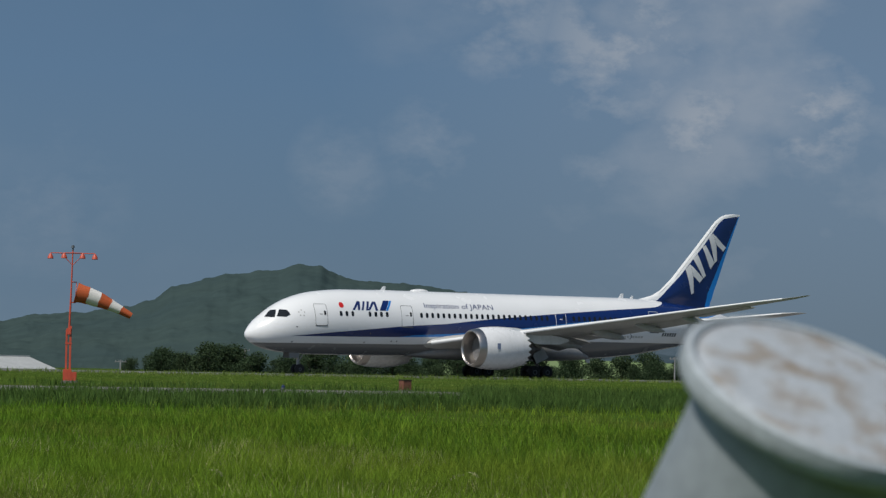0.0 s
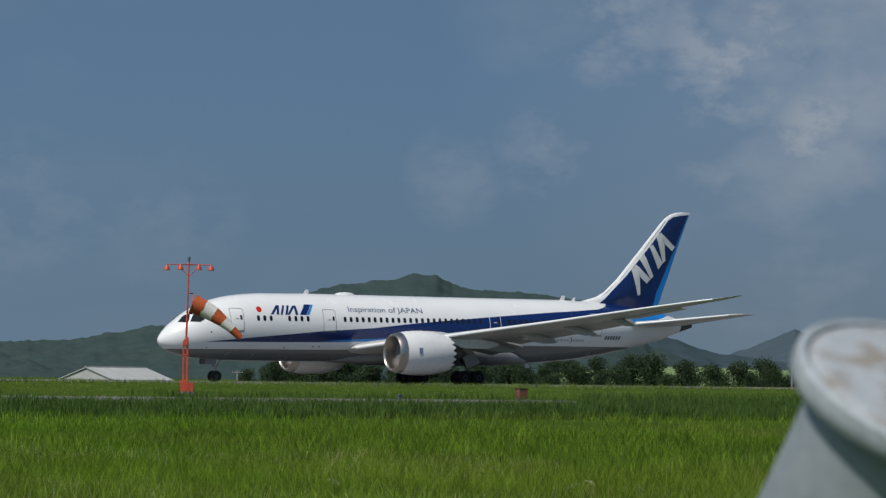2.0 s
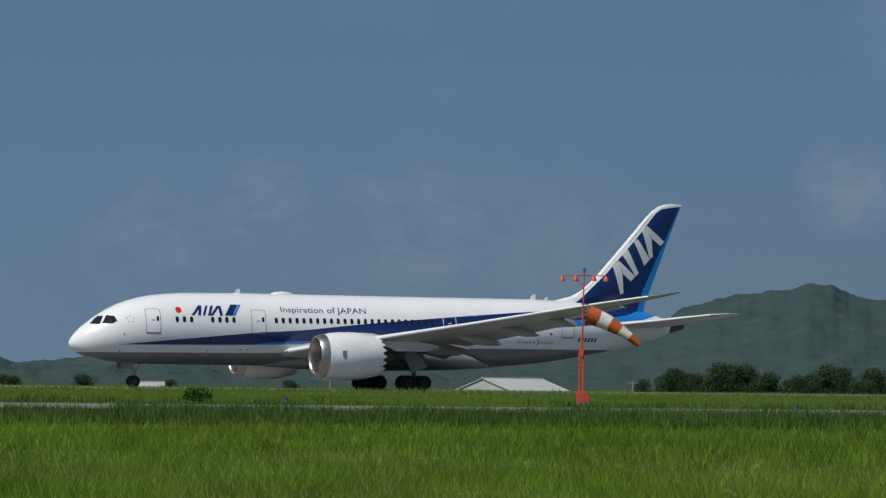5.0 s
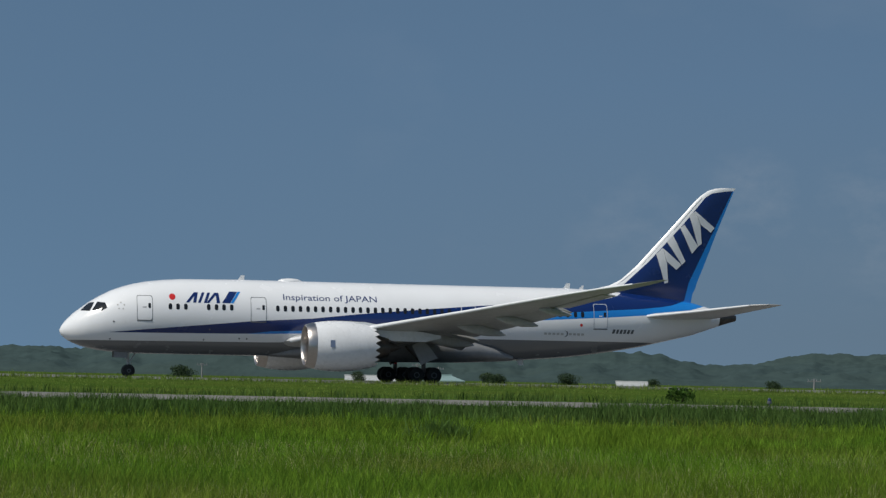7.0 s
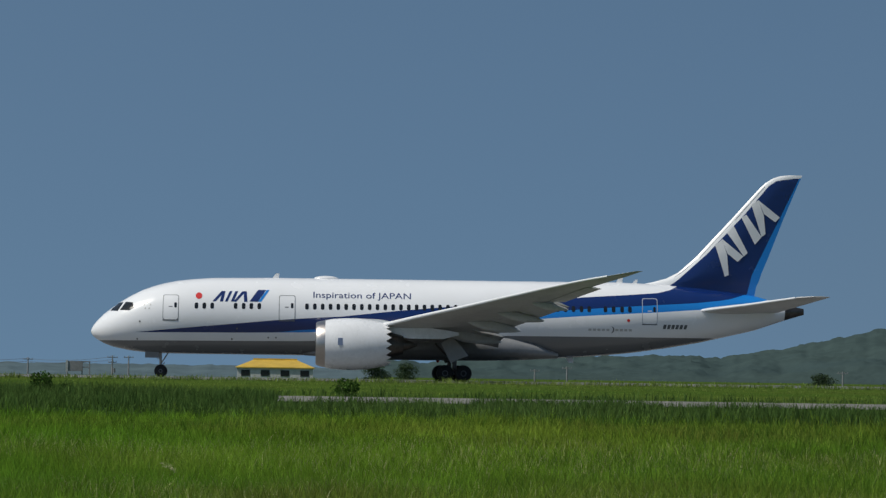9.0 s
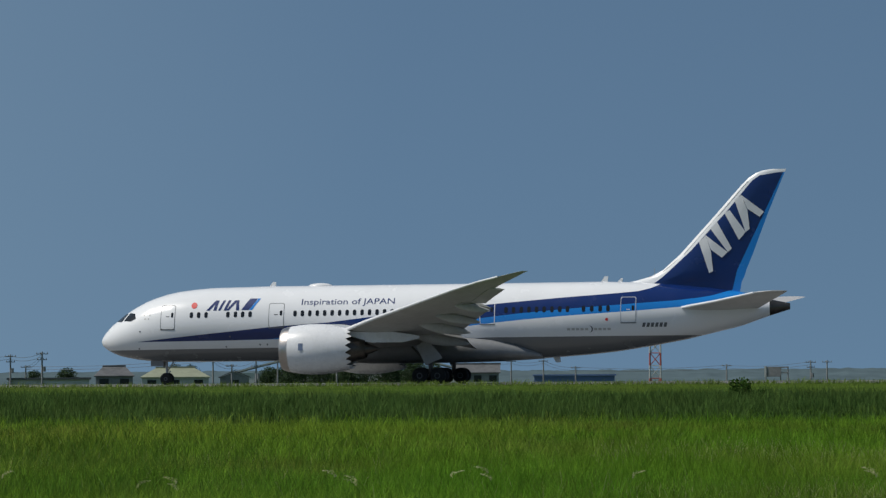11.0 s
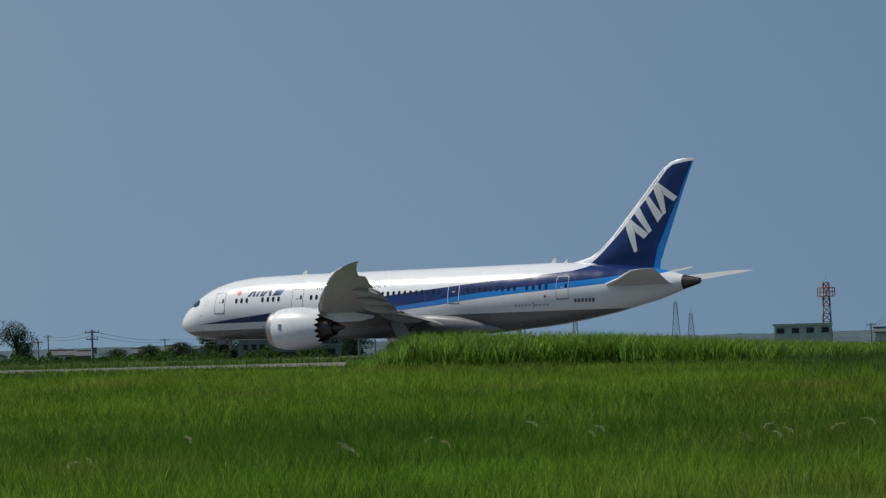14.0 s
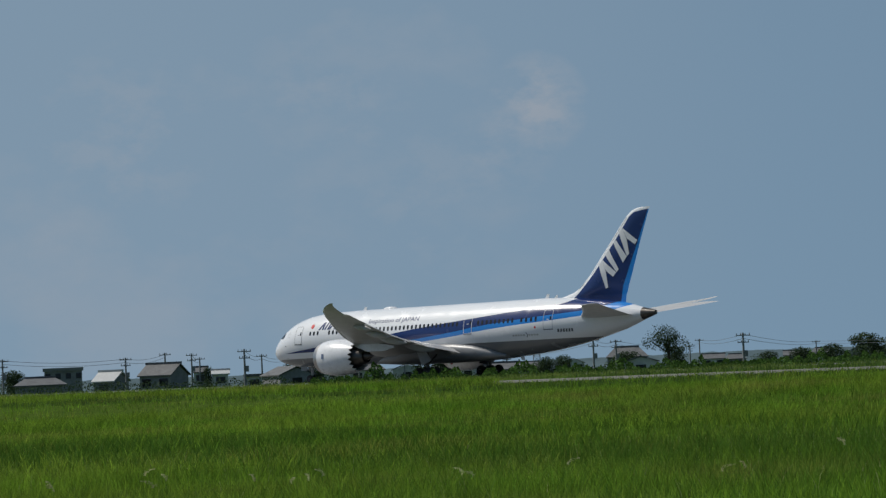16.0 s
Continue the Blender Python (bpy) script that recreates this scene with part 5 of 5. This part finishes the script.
def house(name, label, a0, a1, d, eave, ridge_el, wall, roof, form="gable", depth=8.0, windows=3, category="house", turn=0.0):
    """A building from heading a0 to a1: eave and ridge given as elevations."""
    mid = (a0 + a1) / 2
    w = d * math.tan(radians(abs(a1 - a0)))
    base = at(mid, d + depth / 2)
    z0, ze, zr = -.1, el_z(d, eave) - base.z, el_z(d, ridge_el) - base.z
    ze = max(ze, .6)
    zr = max(zr, ze + .15)
    top = tagged(new(name), label, category)
    top.location = base
    top.rotation_euler = (0, 0, radians(-mid + turn))
    x, y = w / 2, depth / 2
    bm = bmesh.new()
    box(bm, (-x + .3, -y + .3, z0), (x - .3, y - .3, ze))
    if form == "gable_end":
        vs = [bm.verts.new(p) for p in ((-x + .3, -y + .3, ze), (x - .3, -y + .3, ze), (0, -y + .3, zr - .15), (-x + .3, y - .3, ze), (x - .3, y - .3, ze), (0, y - .3, zr - .15))]
        for f in ((0, 1, 2), (3, 5, 4), (0, 2, 5, 3), (1, 4, 5, 2)):
            bm.faces.new([vs[i] for i in f])
    if form == "gable":
        vs = [bm.verts.new(p) for p in ((-x + .3, -y + .3, ze), (-x + .3, y - .3, ze), (-x + .3, 0, zr - .15), (x - .3, -y + .3, ze), (x - .3, y - .3, ze), (x - .3, 0, zr - .15))]
        for f in ((0, 2, 1), (3, 4, 5), (0, 3, 5, 2), (1, 2, 5, 4)):
            bm.faces.new([vs[i] for i in f])
    part("wall", bm, wall, top, smooth=False)
    bm = bmesh.new()
    if form == "flat":
        box(bm, (-x, -y, ze), (x, y, zr))
    elif form == "vault":
        rings = []
        for yy in (-y, y):
            rings.append([(-x + 2 * x * i / 18, yy, ze + (zr - ze) * math.sin(math.pi * i / 18)) for i in range(19)] + [(x - 2 * x * i / 18, yy, ze + (zr - ze) * math.sin(math.pi * (18 - i) / 18) - .4) for i in range(19)])
        ring_loft(bm, rings)
    else:
        e = {"gable": (x, x, 0), "hip": (x, x * .55, 0), "gable_end": (0, 0, 1)}[form]
        t = .18
        if form == "gable_end":
            pts = [(-x, -y, ze - .1), (x, -y, ze - .1), (x, y, ze - .1), (-x, y, ze - .1), (0, -y, zr), (0, y, zr)]
            quads = ((0, 4, 5, 3), (4, 1, 2, 5))
        else:
            pts = [(-x, -y, ze - .1), (x, -y, ze - .1), (x, y, ze - .1), (-x, y, ze - .1), (-e[1], 0, zr), (e[1], 0, zr)]
            quads = ((0, 1, 5, 4), (2, 3, 4, 5)) + (((1, 2, 5), (3, 0, 4)) if form == "hip" else ())
        for q in quads:
            lo = [bm.verts.new(pts[i]) for i in q]
            hi = [bm.verts.new(Vector(pts[i]) + Vector((0, 0, t))) for i in q]
            bm.faces.new(lo[::-1])
            bm.faces.new(hi)
            for i in range(len(q)):
                j = (i + 1) % len(q)
                bm.faces.new((lo[i], lo[j], hi[j], hi[i]))
        if form != "gable_end":
            box(bm, (-e[1] - .1, -.22, zr + .08), (e[1] + .1, .22, zr + .42))
    rf = part("roof", bm, roof, top, smooth=False)
    for k in range(windows):
        cx = -x + 2 * x * (k + .5) / windows
        hw = min(.8, x / windows * .5)
        zt = ze - .45
        if zt - 1.1 > z0:
            bm = bmesh.new()
            box(bm, (cx - hw, -y + .24, zt - 1.1), (cx + hw, -y + .34, zt))
            part("window", bm, GLASS, top, smooth=False)
    return top


house("hangar", "low hangar with white gabled sheet roof and pale gable wall", 23.62, 25.10, 660, -.16, .06, ROOF_WHITE, ROOF_WHITE, "gable", 19, 0, "shed", turn=40)
house("shed", "long low shed with white sheet roof", 12.25, 13.3, 640, -.16, -.09, PLASTER, ROOF_WHITE, "gable", 10, 4, "shed")
house("shed", "long low shed with teal sheet roof", 13.35, 14.5, 650, -.14, -.05, PLASTER, ROOF_TEAL, "hip", 12, 4, "shed")
house("shed", "small shed with white roof", 17.3, 17.9, 640, -.16, -.1, PLASTER, ROOF_WHITE, "gable", 8, 2, "shed")
house("shed", "pale building with bright yellow sheet roof", -1.67, -.2, 560, .02, .15, PLASTER, ROOF_YELLOW, "hip", 14, 4, "shed")
house("blue_shed", "long low shed with blue sheet walls", -9.1, -7.55, 660, -.06, -.03, WALL_BLUE, WALL_BLUE, "flat", 10, 0, "shed")
house("house", "grey house with pale-edged tile roof", -10.55, -9.7, 540, .01, .15, PLASTER_DARK, ROOF_TILE, "gable", 8, 3)
house("hall", "large hall with white vaulted sheet roof", -14.75, -10.2, 860, .03, .42, PLASTER, ROOF_WHITE, "vault", 30, 0, "hall")
house("house", "dark house with grey gabled roof", -14.95, -14.35, 560, -.05, .07, PLASTER_DARK, ROOF_TILE, "gable_end", 9, 1)
house("house", "house with olive hipped sheet roof", -16.4, -15.1, 560, -.04, .12, PLASTER, ROOF_GREEN, "hip", 11, 3)
house("house", "traditional house with grey tiled roof", -17.25, -16.5, 540, -.01, .15, PLASTER_DARK, ROOF_TILE, "hip", 9, 2)
house("outbuilding", "low pale outbuilding with dark roof edge", -18.85, -17.3, 520, -.07, -.03, PLASTER, ROOF_TILE, "flat", 7, 0, "shed")
house("house", "traditional house with steep tiled roof", -20.5, -19.65, 560, .06, .24, PLASTER_DARK, ROOF_TILE, "hip", 10, 2)
house("house", "long house with dark tiled roof", -21.6, -20.3, 600, .02, .10, PLASTER, ROOF_TILE, "gable", 8, 3)
house("warehouse", "long low warehouse with red sheet roof", -22.45, -20.55, 500, -.12, -.0, PLASTER, ROOF_RED, "gable", 9, 0, "shed")
house("house", "traditional house with tiled roof over the warehouse", -22.2, -21.45, 590, .04, .18, PLASTER_DARK, ROOF_TILE, "hip", 9, 0)
house("outbuilding", "pale plastered outbuilding with dark roof", -23.45, -22.15, 530, .03, .08, PLASTER, ROOF_TILE, "gable", 7, 0, "shed")
house("office", "pale flat-roofed office with square windows", -25.3, -24.2, 640, .19, .23, PLASTER, PLASTER, "flat", 10, 4, "office")
house("outbuilding", "low grey flat-roofed annex building", -34.2, -33.3, 520, .06, .1, PLASTER_DARK, PLASTER_DARK, "flat", 9, 2, "shed")
house("outbuilding", "low grey shed with pale roof", -42.65, -42.1, 480, -.02, .09, PLASTER_DARK, ROOF_TILE, "gable", 8, 1, "shed")
house("house", "long grey house with tiled roof", -43.7, -42.8, 520, .04, .16, PLASTER, ROOF_TILE, "gable", 6, 3, turn=-20)
house("house", "house with dark gabled roof", -44.5, -43.9, 560, .06, .17, PLASTER, ROOF_TILE, "gable_end", 8, 1)
house("house", "house with grey hipped roof", -45.3, -44.6, 560, .08, .2, PLASTER, ROOF_TILE, "hip", 8, 2)
house("house", "grey house behind the pine", -40.5, -39.7, 560, .12, .29, PLASTER_DARK, ROOF_TILE, "hip", 9, 1)
house("house", "low house with pale gable roof", -40.2, -39.5, 480, .02, .12, PLASTER, ROOF_TILE, "gable_end", 8, 1)
house("house", "big barn with dark grey gabled roof", -49.08, -48.36, 470, .14, .34, PLASTER_DARK, ROOF_TILE, "gable", 6.5, 2, turn=-28)
house("house", "house with weathered pale roof", -49.95, -49.45, 490, .07, .24, PLASTER_DARK, ROOF_WHITE, "gable", 5.5, 1, turn=-30)
house("house", "low house with grey hipped roof", -51.5, -50.5, 460, .05, .17, PLASTER_DARK, ROOF_TILE, "hip", 9, 2)
house("office", "grey three-storey block with roof frame", -50.95, -50.2, 620, .30, .36, PLASTER_DARK, PLASTER_DARK, "flat", 10, 4, "office")
house("house", "small white-walled house in the town", -47.85, -47.5, 520, .12, .18, PLASTER, ROOF_WHITE, "gable", 7, 1)
house("outbuilding", "low white-walled outbuilding in the town", -47.25, -46.85, 500, .05, .1, PLASTER, ROOF_TILE, "flat", 6, 1, "shed")
house("house", "grey house with gable towards the field", -46.8, -46.05, 480, .05, .2, PLASTER_DARK, ROOF_TILE, "gable_end", 9, 1, turn=20)
house("house", "pale house with grey roof", -48.2, -47.9, 560, .17, .25, PLASTER, ROOF_TILE, "gable", 7, 1)
for k, (a, e) in enumerate([(-37.0, .1), (-36.5, .13), (-35.9, .1), (-38.5, .1), (-38.1, .08), (-41.1, .13), (-41.9, .1), (-45.7, .16), (-42.4, .14)]):
    house("house", "far house with grey roof", a - .22, a + .22, 880 + 20 * (k % 3), e - .08, e, PLASTER if k % 2 else PLASTER_DARK, ROOF_TILE, ("gable", "hip", "gable_end")[k % 3], 9, 2)


def control_block():
    """Dark four-storey block with deep balconies and a roof house."""
    d = 520
    base = at(-34.72, d + 6)
    top = tagged(new("apartment_block"), "dark grey block with open balconies and roof house", "building")
    top.location, top.rotation_euler = base, (0, 0, radians(34.72))
    w = d * math.tan(radians(1.04)) / 2
    z1 = el_z(d, .42) - base.z
    bm = bmesh.new()
    box(bm, (-w, -2.5, -.1), (w * .25, 5, z1))
    box(bm, (w * .25, -1, -.1), (w, 5, z1))
    part("wall", bm, PLASTER_DARK, top, smooth=False)
    bm = bmesh.new()
    box(bm, (-w - .5, -3.2, z1), (w + .5, 5.4, z1 + .25))
    part("roof", bm, PLASTER_DARK, top, smooth=False)
    bm = bmesh.new()
    box(bm, (-w * .1, 0, z1 + .25), (w * .5, 3, z1 + 1.0))
    part("roof_house", bm, PLASTER_DARK, top, smooth=False)
    for k in range(3):
        z = z1 * (k + .35) / 3
        bm = bmesh.new()
        box(bm, (w * .27, -2.4, z), (w * .97, -1, z + .18))
        box(bm, (w * .27, -2.4, z + .18), (w * .97, -2.28, z + .9))
        part("balcony", bm, PLASTER_DARK, top, smooth=False)
        for x in (-.75, -.45, -.15):
            bm = bmesh.new()
            box(bm, (w * x - .4, -2.55, z + .5), (w * x + .4, -2.45, z + 1.4))
            part("window", bm, GLASS, top, smooth=False)


control_block()


def lattice(name, label, az, d, el, w0, w1, reds, platform=()):
    """A four-legged lattice tower."""
    base = at(az, d)
    h = el_z(d, el) - base.z
    top = tagged(new(name), label, "tower")
    top.location, top.rotation_euler = base, (0, 0, radians(-az))
    n = 9
    thick = .19 if reds else .11

    def leg(k, u):
        w = w0 + (w1 - w0) * u
        return Vector(((-1, 1, 1, -1)[k] * w / 2, (-1, -1, 1, 1)[k] * w / 2, h * u - .1))

    for j in range(n):
        bm = bmesh.new()
        for k in range(4):
            tube(bm, leg(k, j / n), leg(k, (j + 1) / n), thick, thick, 6)
            for a, b in (((k, j), (k + 1, j + 1)), ((k + 1, j), (k, j + 1)), ((k, j + 1), (k + 1, j + 1))):
                tube(bm, leg(a[0] % 4, a[1] / n), leg(b[0] % 4, b[1] / n), thick * .5, thick * .5, 5)
        part("lattice_section", bm, (TOWER_RED if j % 2 == 0 else ROOF_WHITE) if reds else POLE_GREY, top)
    for u, w, hh in platform:
        bm = bmesh.new()
        for s in range(8):
            a, b = 2 * math.pi * s / 8, 2 * math.pi * (s + 1) / 8
            for z in (0, .5 * hh, hh):
                tube(bm, (w * math.cos(a), w * math.sin(a), h * u + z), (w * math.cos(b), w * math.sin(b), h * u + z), .07, .07, 5)
            tube(bm, (w * math.cos(a), w * math.sin(a), h * u), (w * math.cos(a), w * math.sin(a), h * u + hh), .12, .12, 5)
        lathe(bm, [(h * u - .1, w1 * .4), (h * u - .1, w), (h * u, w), (h * u, w1 * .4)], (0, 0, 0), "z", 8)
        part("platform", bm, TOWER_RED if reds else POLE_GREY, top)
    bm = bmesh.new()
    tube(bm, (0, 0, h - .1), (0, 0, h + 1.8), .06, .03, 6)
    part("antenna", bm, ROOF_WHITE, top)


lattice("radio_tower", "red and white lattice radio tower", -6.82, 640, 1.78, 2.3, 2.0, True, ((.93, 1.7, 1.2),))
lattice("radio_tower", "red and white lattice tower with antenna platform", -24.3, 690, .98, 2.2, 1.2, True, ((.80, 1.9, 1.9),))
lattice("radio_mast", "grey lattice mast with small head", -34.94, 760, .78, 1.6, 1.1, False, ((.96, 1.1, .8),))
lattice("radio_mast", "grey lattice mast with small head", -41.78, 700, .64, 1.7, 1.2, False, ((.95, 1.2, .9),))
lattice("power_pylon", "grey far power pylon", -27.09, 900, .70, 3.0, .8, False)
lattice("power_pylon", "grey far power pylon", -26.81, 940, .48, 3.0, .8, False)
lattice("power_pylon", "grey far power pylon", -28.96, 900, .47, 2.6, .8, False)


def cabin():
    d = 460
    top = tagged(new("observation_cabin"), "grey metal cabin raised on posts", "cabin")
    base = at(-4.58, d)
    top.location, top.rotation_euler = base, (0, 0, radians(4.58))
    z1 = el_z(d, .09) - base.z
    bm = bmesh.new()
    box(bm, (-1.7, -1.2, z1 - 1.5), (.7, 1.2, z1), .03)
    part("body", bm, PLASTER_DARK, top)
    bm = bmesh.new()
    box(bm, (-1.8, -1.3, z1 - 1.55), (-1.5, -1.19, z1 + .1))
    part("panel", bm, ROOF_WHITE, top)
    for x, y in ((-1.6, -1), (.6, -1), (-1.6, 1), (.6, 1), (1.7, -1), (1.7, 1)):
        bm = bmesh.new()
        tube(bm, (x, y, -.1), (x, y, z1), .09, .09, 8)
        part("post", bm, POLE_GREY, top)
    bm = bmesh.new()
    box(bm, (.7, -1.1, z1 - .2), (1.8, 1.1, z1))
    box(bm, (.7, -1.1, z1 - 1.0), (1.8, 1.1, z1 - .85))
    part("walkway", bm, POLE_GREY, top)


cabin()


def pole(az, d, el, arms=2, label="grey concrete power pole with crossarms"):
    base = at(az, d)
    h = el_z(d, el) - base.z
    top = tagged(new("power_pole"), label, "power pole", "power poles")
    top.location, top.rotation_euler = base, (0, 0, radians(-az + 12))
    bm = bmesh.new()
    tube(bm, (0, 0, -.2), (0, 0, h), .19, .12, 10)
    part("shaft", bm, POLE_GREY, top)
    for k in range(arms):
        z = h - .35 - .9 * k
        bm = bmesh.new()
        box(bm, (-.95 + .2 * k, -.07, z - .06), (.95 - .2 * k, .07, z + .06))
        for x in (-.85, -.3, .3, .85):
            tube(bm, (x * (1 - .2 * k), 0, z + .06), (x * (1 - .2 * k), 0, z + .3), .06, .04, 6)
        part("crossarm", bm, POLE_GREY, top)
    if arms > 1:
        bm = bmesh.new()
        tube(bm, (.32, 0, h - 3.1), (.32, 0, h - 2.3), .26, .26, 12)
        part("transformer", bm, POLE_GREY, top)
    return base + Vector((0, 0, h - .2))


POLES = [(-51.68, 470, .56, 2), (-49.42, 480, .5, 2), (-48.69, 500, .56, 1), (-48.2, 520, .53, 2), (-48.05, 560, .45, 1), (-47.22, 420, .57, 2), (-46.9, 520, .46, 1), (-46.45, 600, .4, 1), (-45.1, 540, .41, 2), (-44.25, 560, .35, 1), (-43.95, 480, .52, 2), (-42.75, 540, .36, 1), (-42.34, 540, .3, 2), (-40.72, 460, .50, 2), (-40.3, 500, .45, 2), (-38.93, 620, .3, 1), (-38.75, 660, .4, 1), (-37.94, 400, .48, 2), (-36.6, 700, .28, 1), (-33.0, 520, .35, 2), (-32.7, 560, .3, 1), (-29.9, 620, .36, 1), (-23.0, 470, .53, 2), (-23.5, 560, .2, 1), (-21.7, 560, .44, 1), (-20.8, 560, .25, 1), (-20.05, 520, .42, 1), (-18.78, 520, .40, 2), (-18.2, 480, .45, 2), (-18.5, 560, .2, 1), (-15.05, 520, .34, 1), (-14.7, 520, .2, 1), (-14.25, 460, .3, 2), (-13.85, 560, .32, 1), (-12.75, 560, .35, 1), (-10.35, 560, .36, 2), (-9.5, 600, .25, 1), (-8.9, 620, .25, 1), (-8.3, 620, .12, 1), (-5.5, 620, .14, 1), (-3.95, 560, .2, 2), (-3.65, 600, .2, 1), (3.9, 620, .06, 1), (4.5, 600, .12, 1), (9.6, 560, .1, 1), (13.6, 540, .18, 2), (14.0, 560, .12, 1), (20.97, 420, .05, 1), (26.6, 520, .05, 1), (36.9, 560, .3, 1), (28.9, 600, .3, 1)]
tops = [pole(*p) for p in POLES]


def cable(p, q, sag, count):
    """Power lines hung between two pole heads."""
    top = tagged(new("power_line"), "thin dark overhead power lines", "power line", "power lines")
    top.location = p
    for k in range(count):
        bm = bmesh.new()
        o = Vector((0, 0, -.55 * k))
        a = p + o
        b = q + o
        last = None
        for i in range(9):
            u = i / 8
            c = a.lerp(b, u) - Vector((0, 0, 4 * sag * u * (1 - u))) - p
            if last is not None:
                tube(bm, last, c, .028, .028, 4)
            last = c
        part("wire", bm, LINE_DARK, top)


for i in range(0, 40):
    if abs(POLES[i][0] - POLES[i + 1][0]) < 4.2 and i not in (2, 4, 7):
        cable(tops[i], tops[i + 1], .5, 2)


# ---- movement ----
def motions():
    RUN = [
        (0.0, 132.32),
        (0.5, 127.75),
        (1.0, 122.97),
        (1.5, 117.89),
        (2.0, 112.41),
        (2.5, 106.48),
        (3.0, 100.09),
        (3.5, 93.33),
        (4.0, 85.86),
        (4.5, 77.83),
        (5.0, 69.26),
        (5.5, 60.15),
        (6.0, 50.52),
        (6.5, 40.12),
        (7.0, 29.23),
        (7.5, 17.76),
        (8.0, 5.89),
        (8.5, -5.93),
        (9.0, -18.25),
        (9.5, -31.08),
        (10.0, -44.44),
        (10.5, -58.37),
        (11.0, -73.75),
        (11.5, -89.55),
        (12.0, -105.80),
        (12.5, -122.53),
        (13.0, -139.77),
        (13.5, -157.46),
        (14.0, -175.81),
        (14.5, -194.67),
        (15.0, -214.00),
        (15.5, -233.73),
        (16.0, -253.53),
    ]
    walk(plane, [(t, pose(x, 239.8, 0)) for t, x in RUN])
    # the windsock lifts and sags in the breeze: seconds, share of the full droop
    SAG = [(0.0, .76), (0.7, .95), (1.4, 1.1), (2.1, 1.22), (2.8, 1.34), (3.5, 1.16), (4.5, 1.1), (5.2, 1.0), (6.0, .98), (8.0, .9), (10.0, 1.05), (12.0, .85), (14.0, 1.0), (16.0, .9)]
    for k, band in enumerate(BANDS):
        rows = []
        for i, (t, g) in enumerate(SAG):
            m = pose(.34, 0, 4.7)
            for j in range(k + 1):
                fall = (19, 6, 5, 4, 3)[j] * g
                m = m @ pose(0, 0, 0, 0, fall, 3 * math.sin(i * 1.7 + j))
                if j < k:
                    m = m @ pose(.615, 0, 0)
            rows.append((t, m))
        walk(band, rows)


motions()
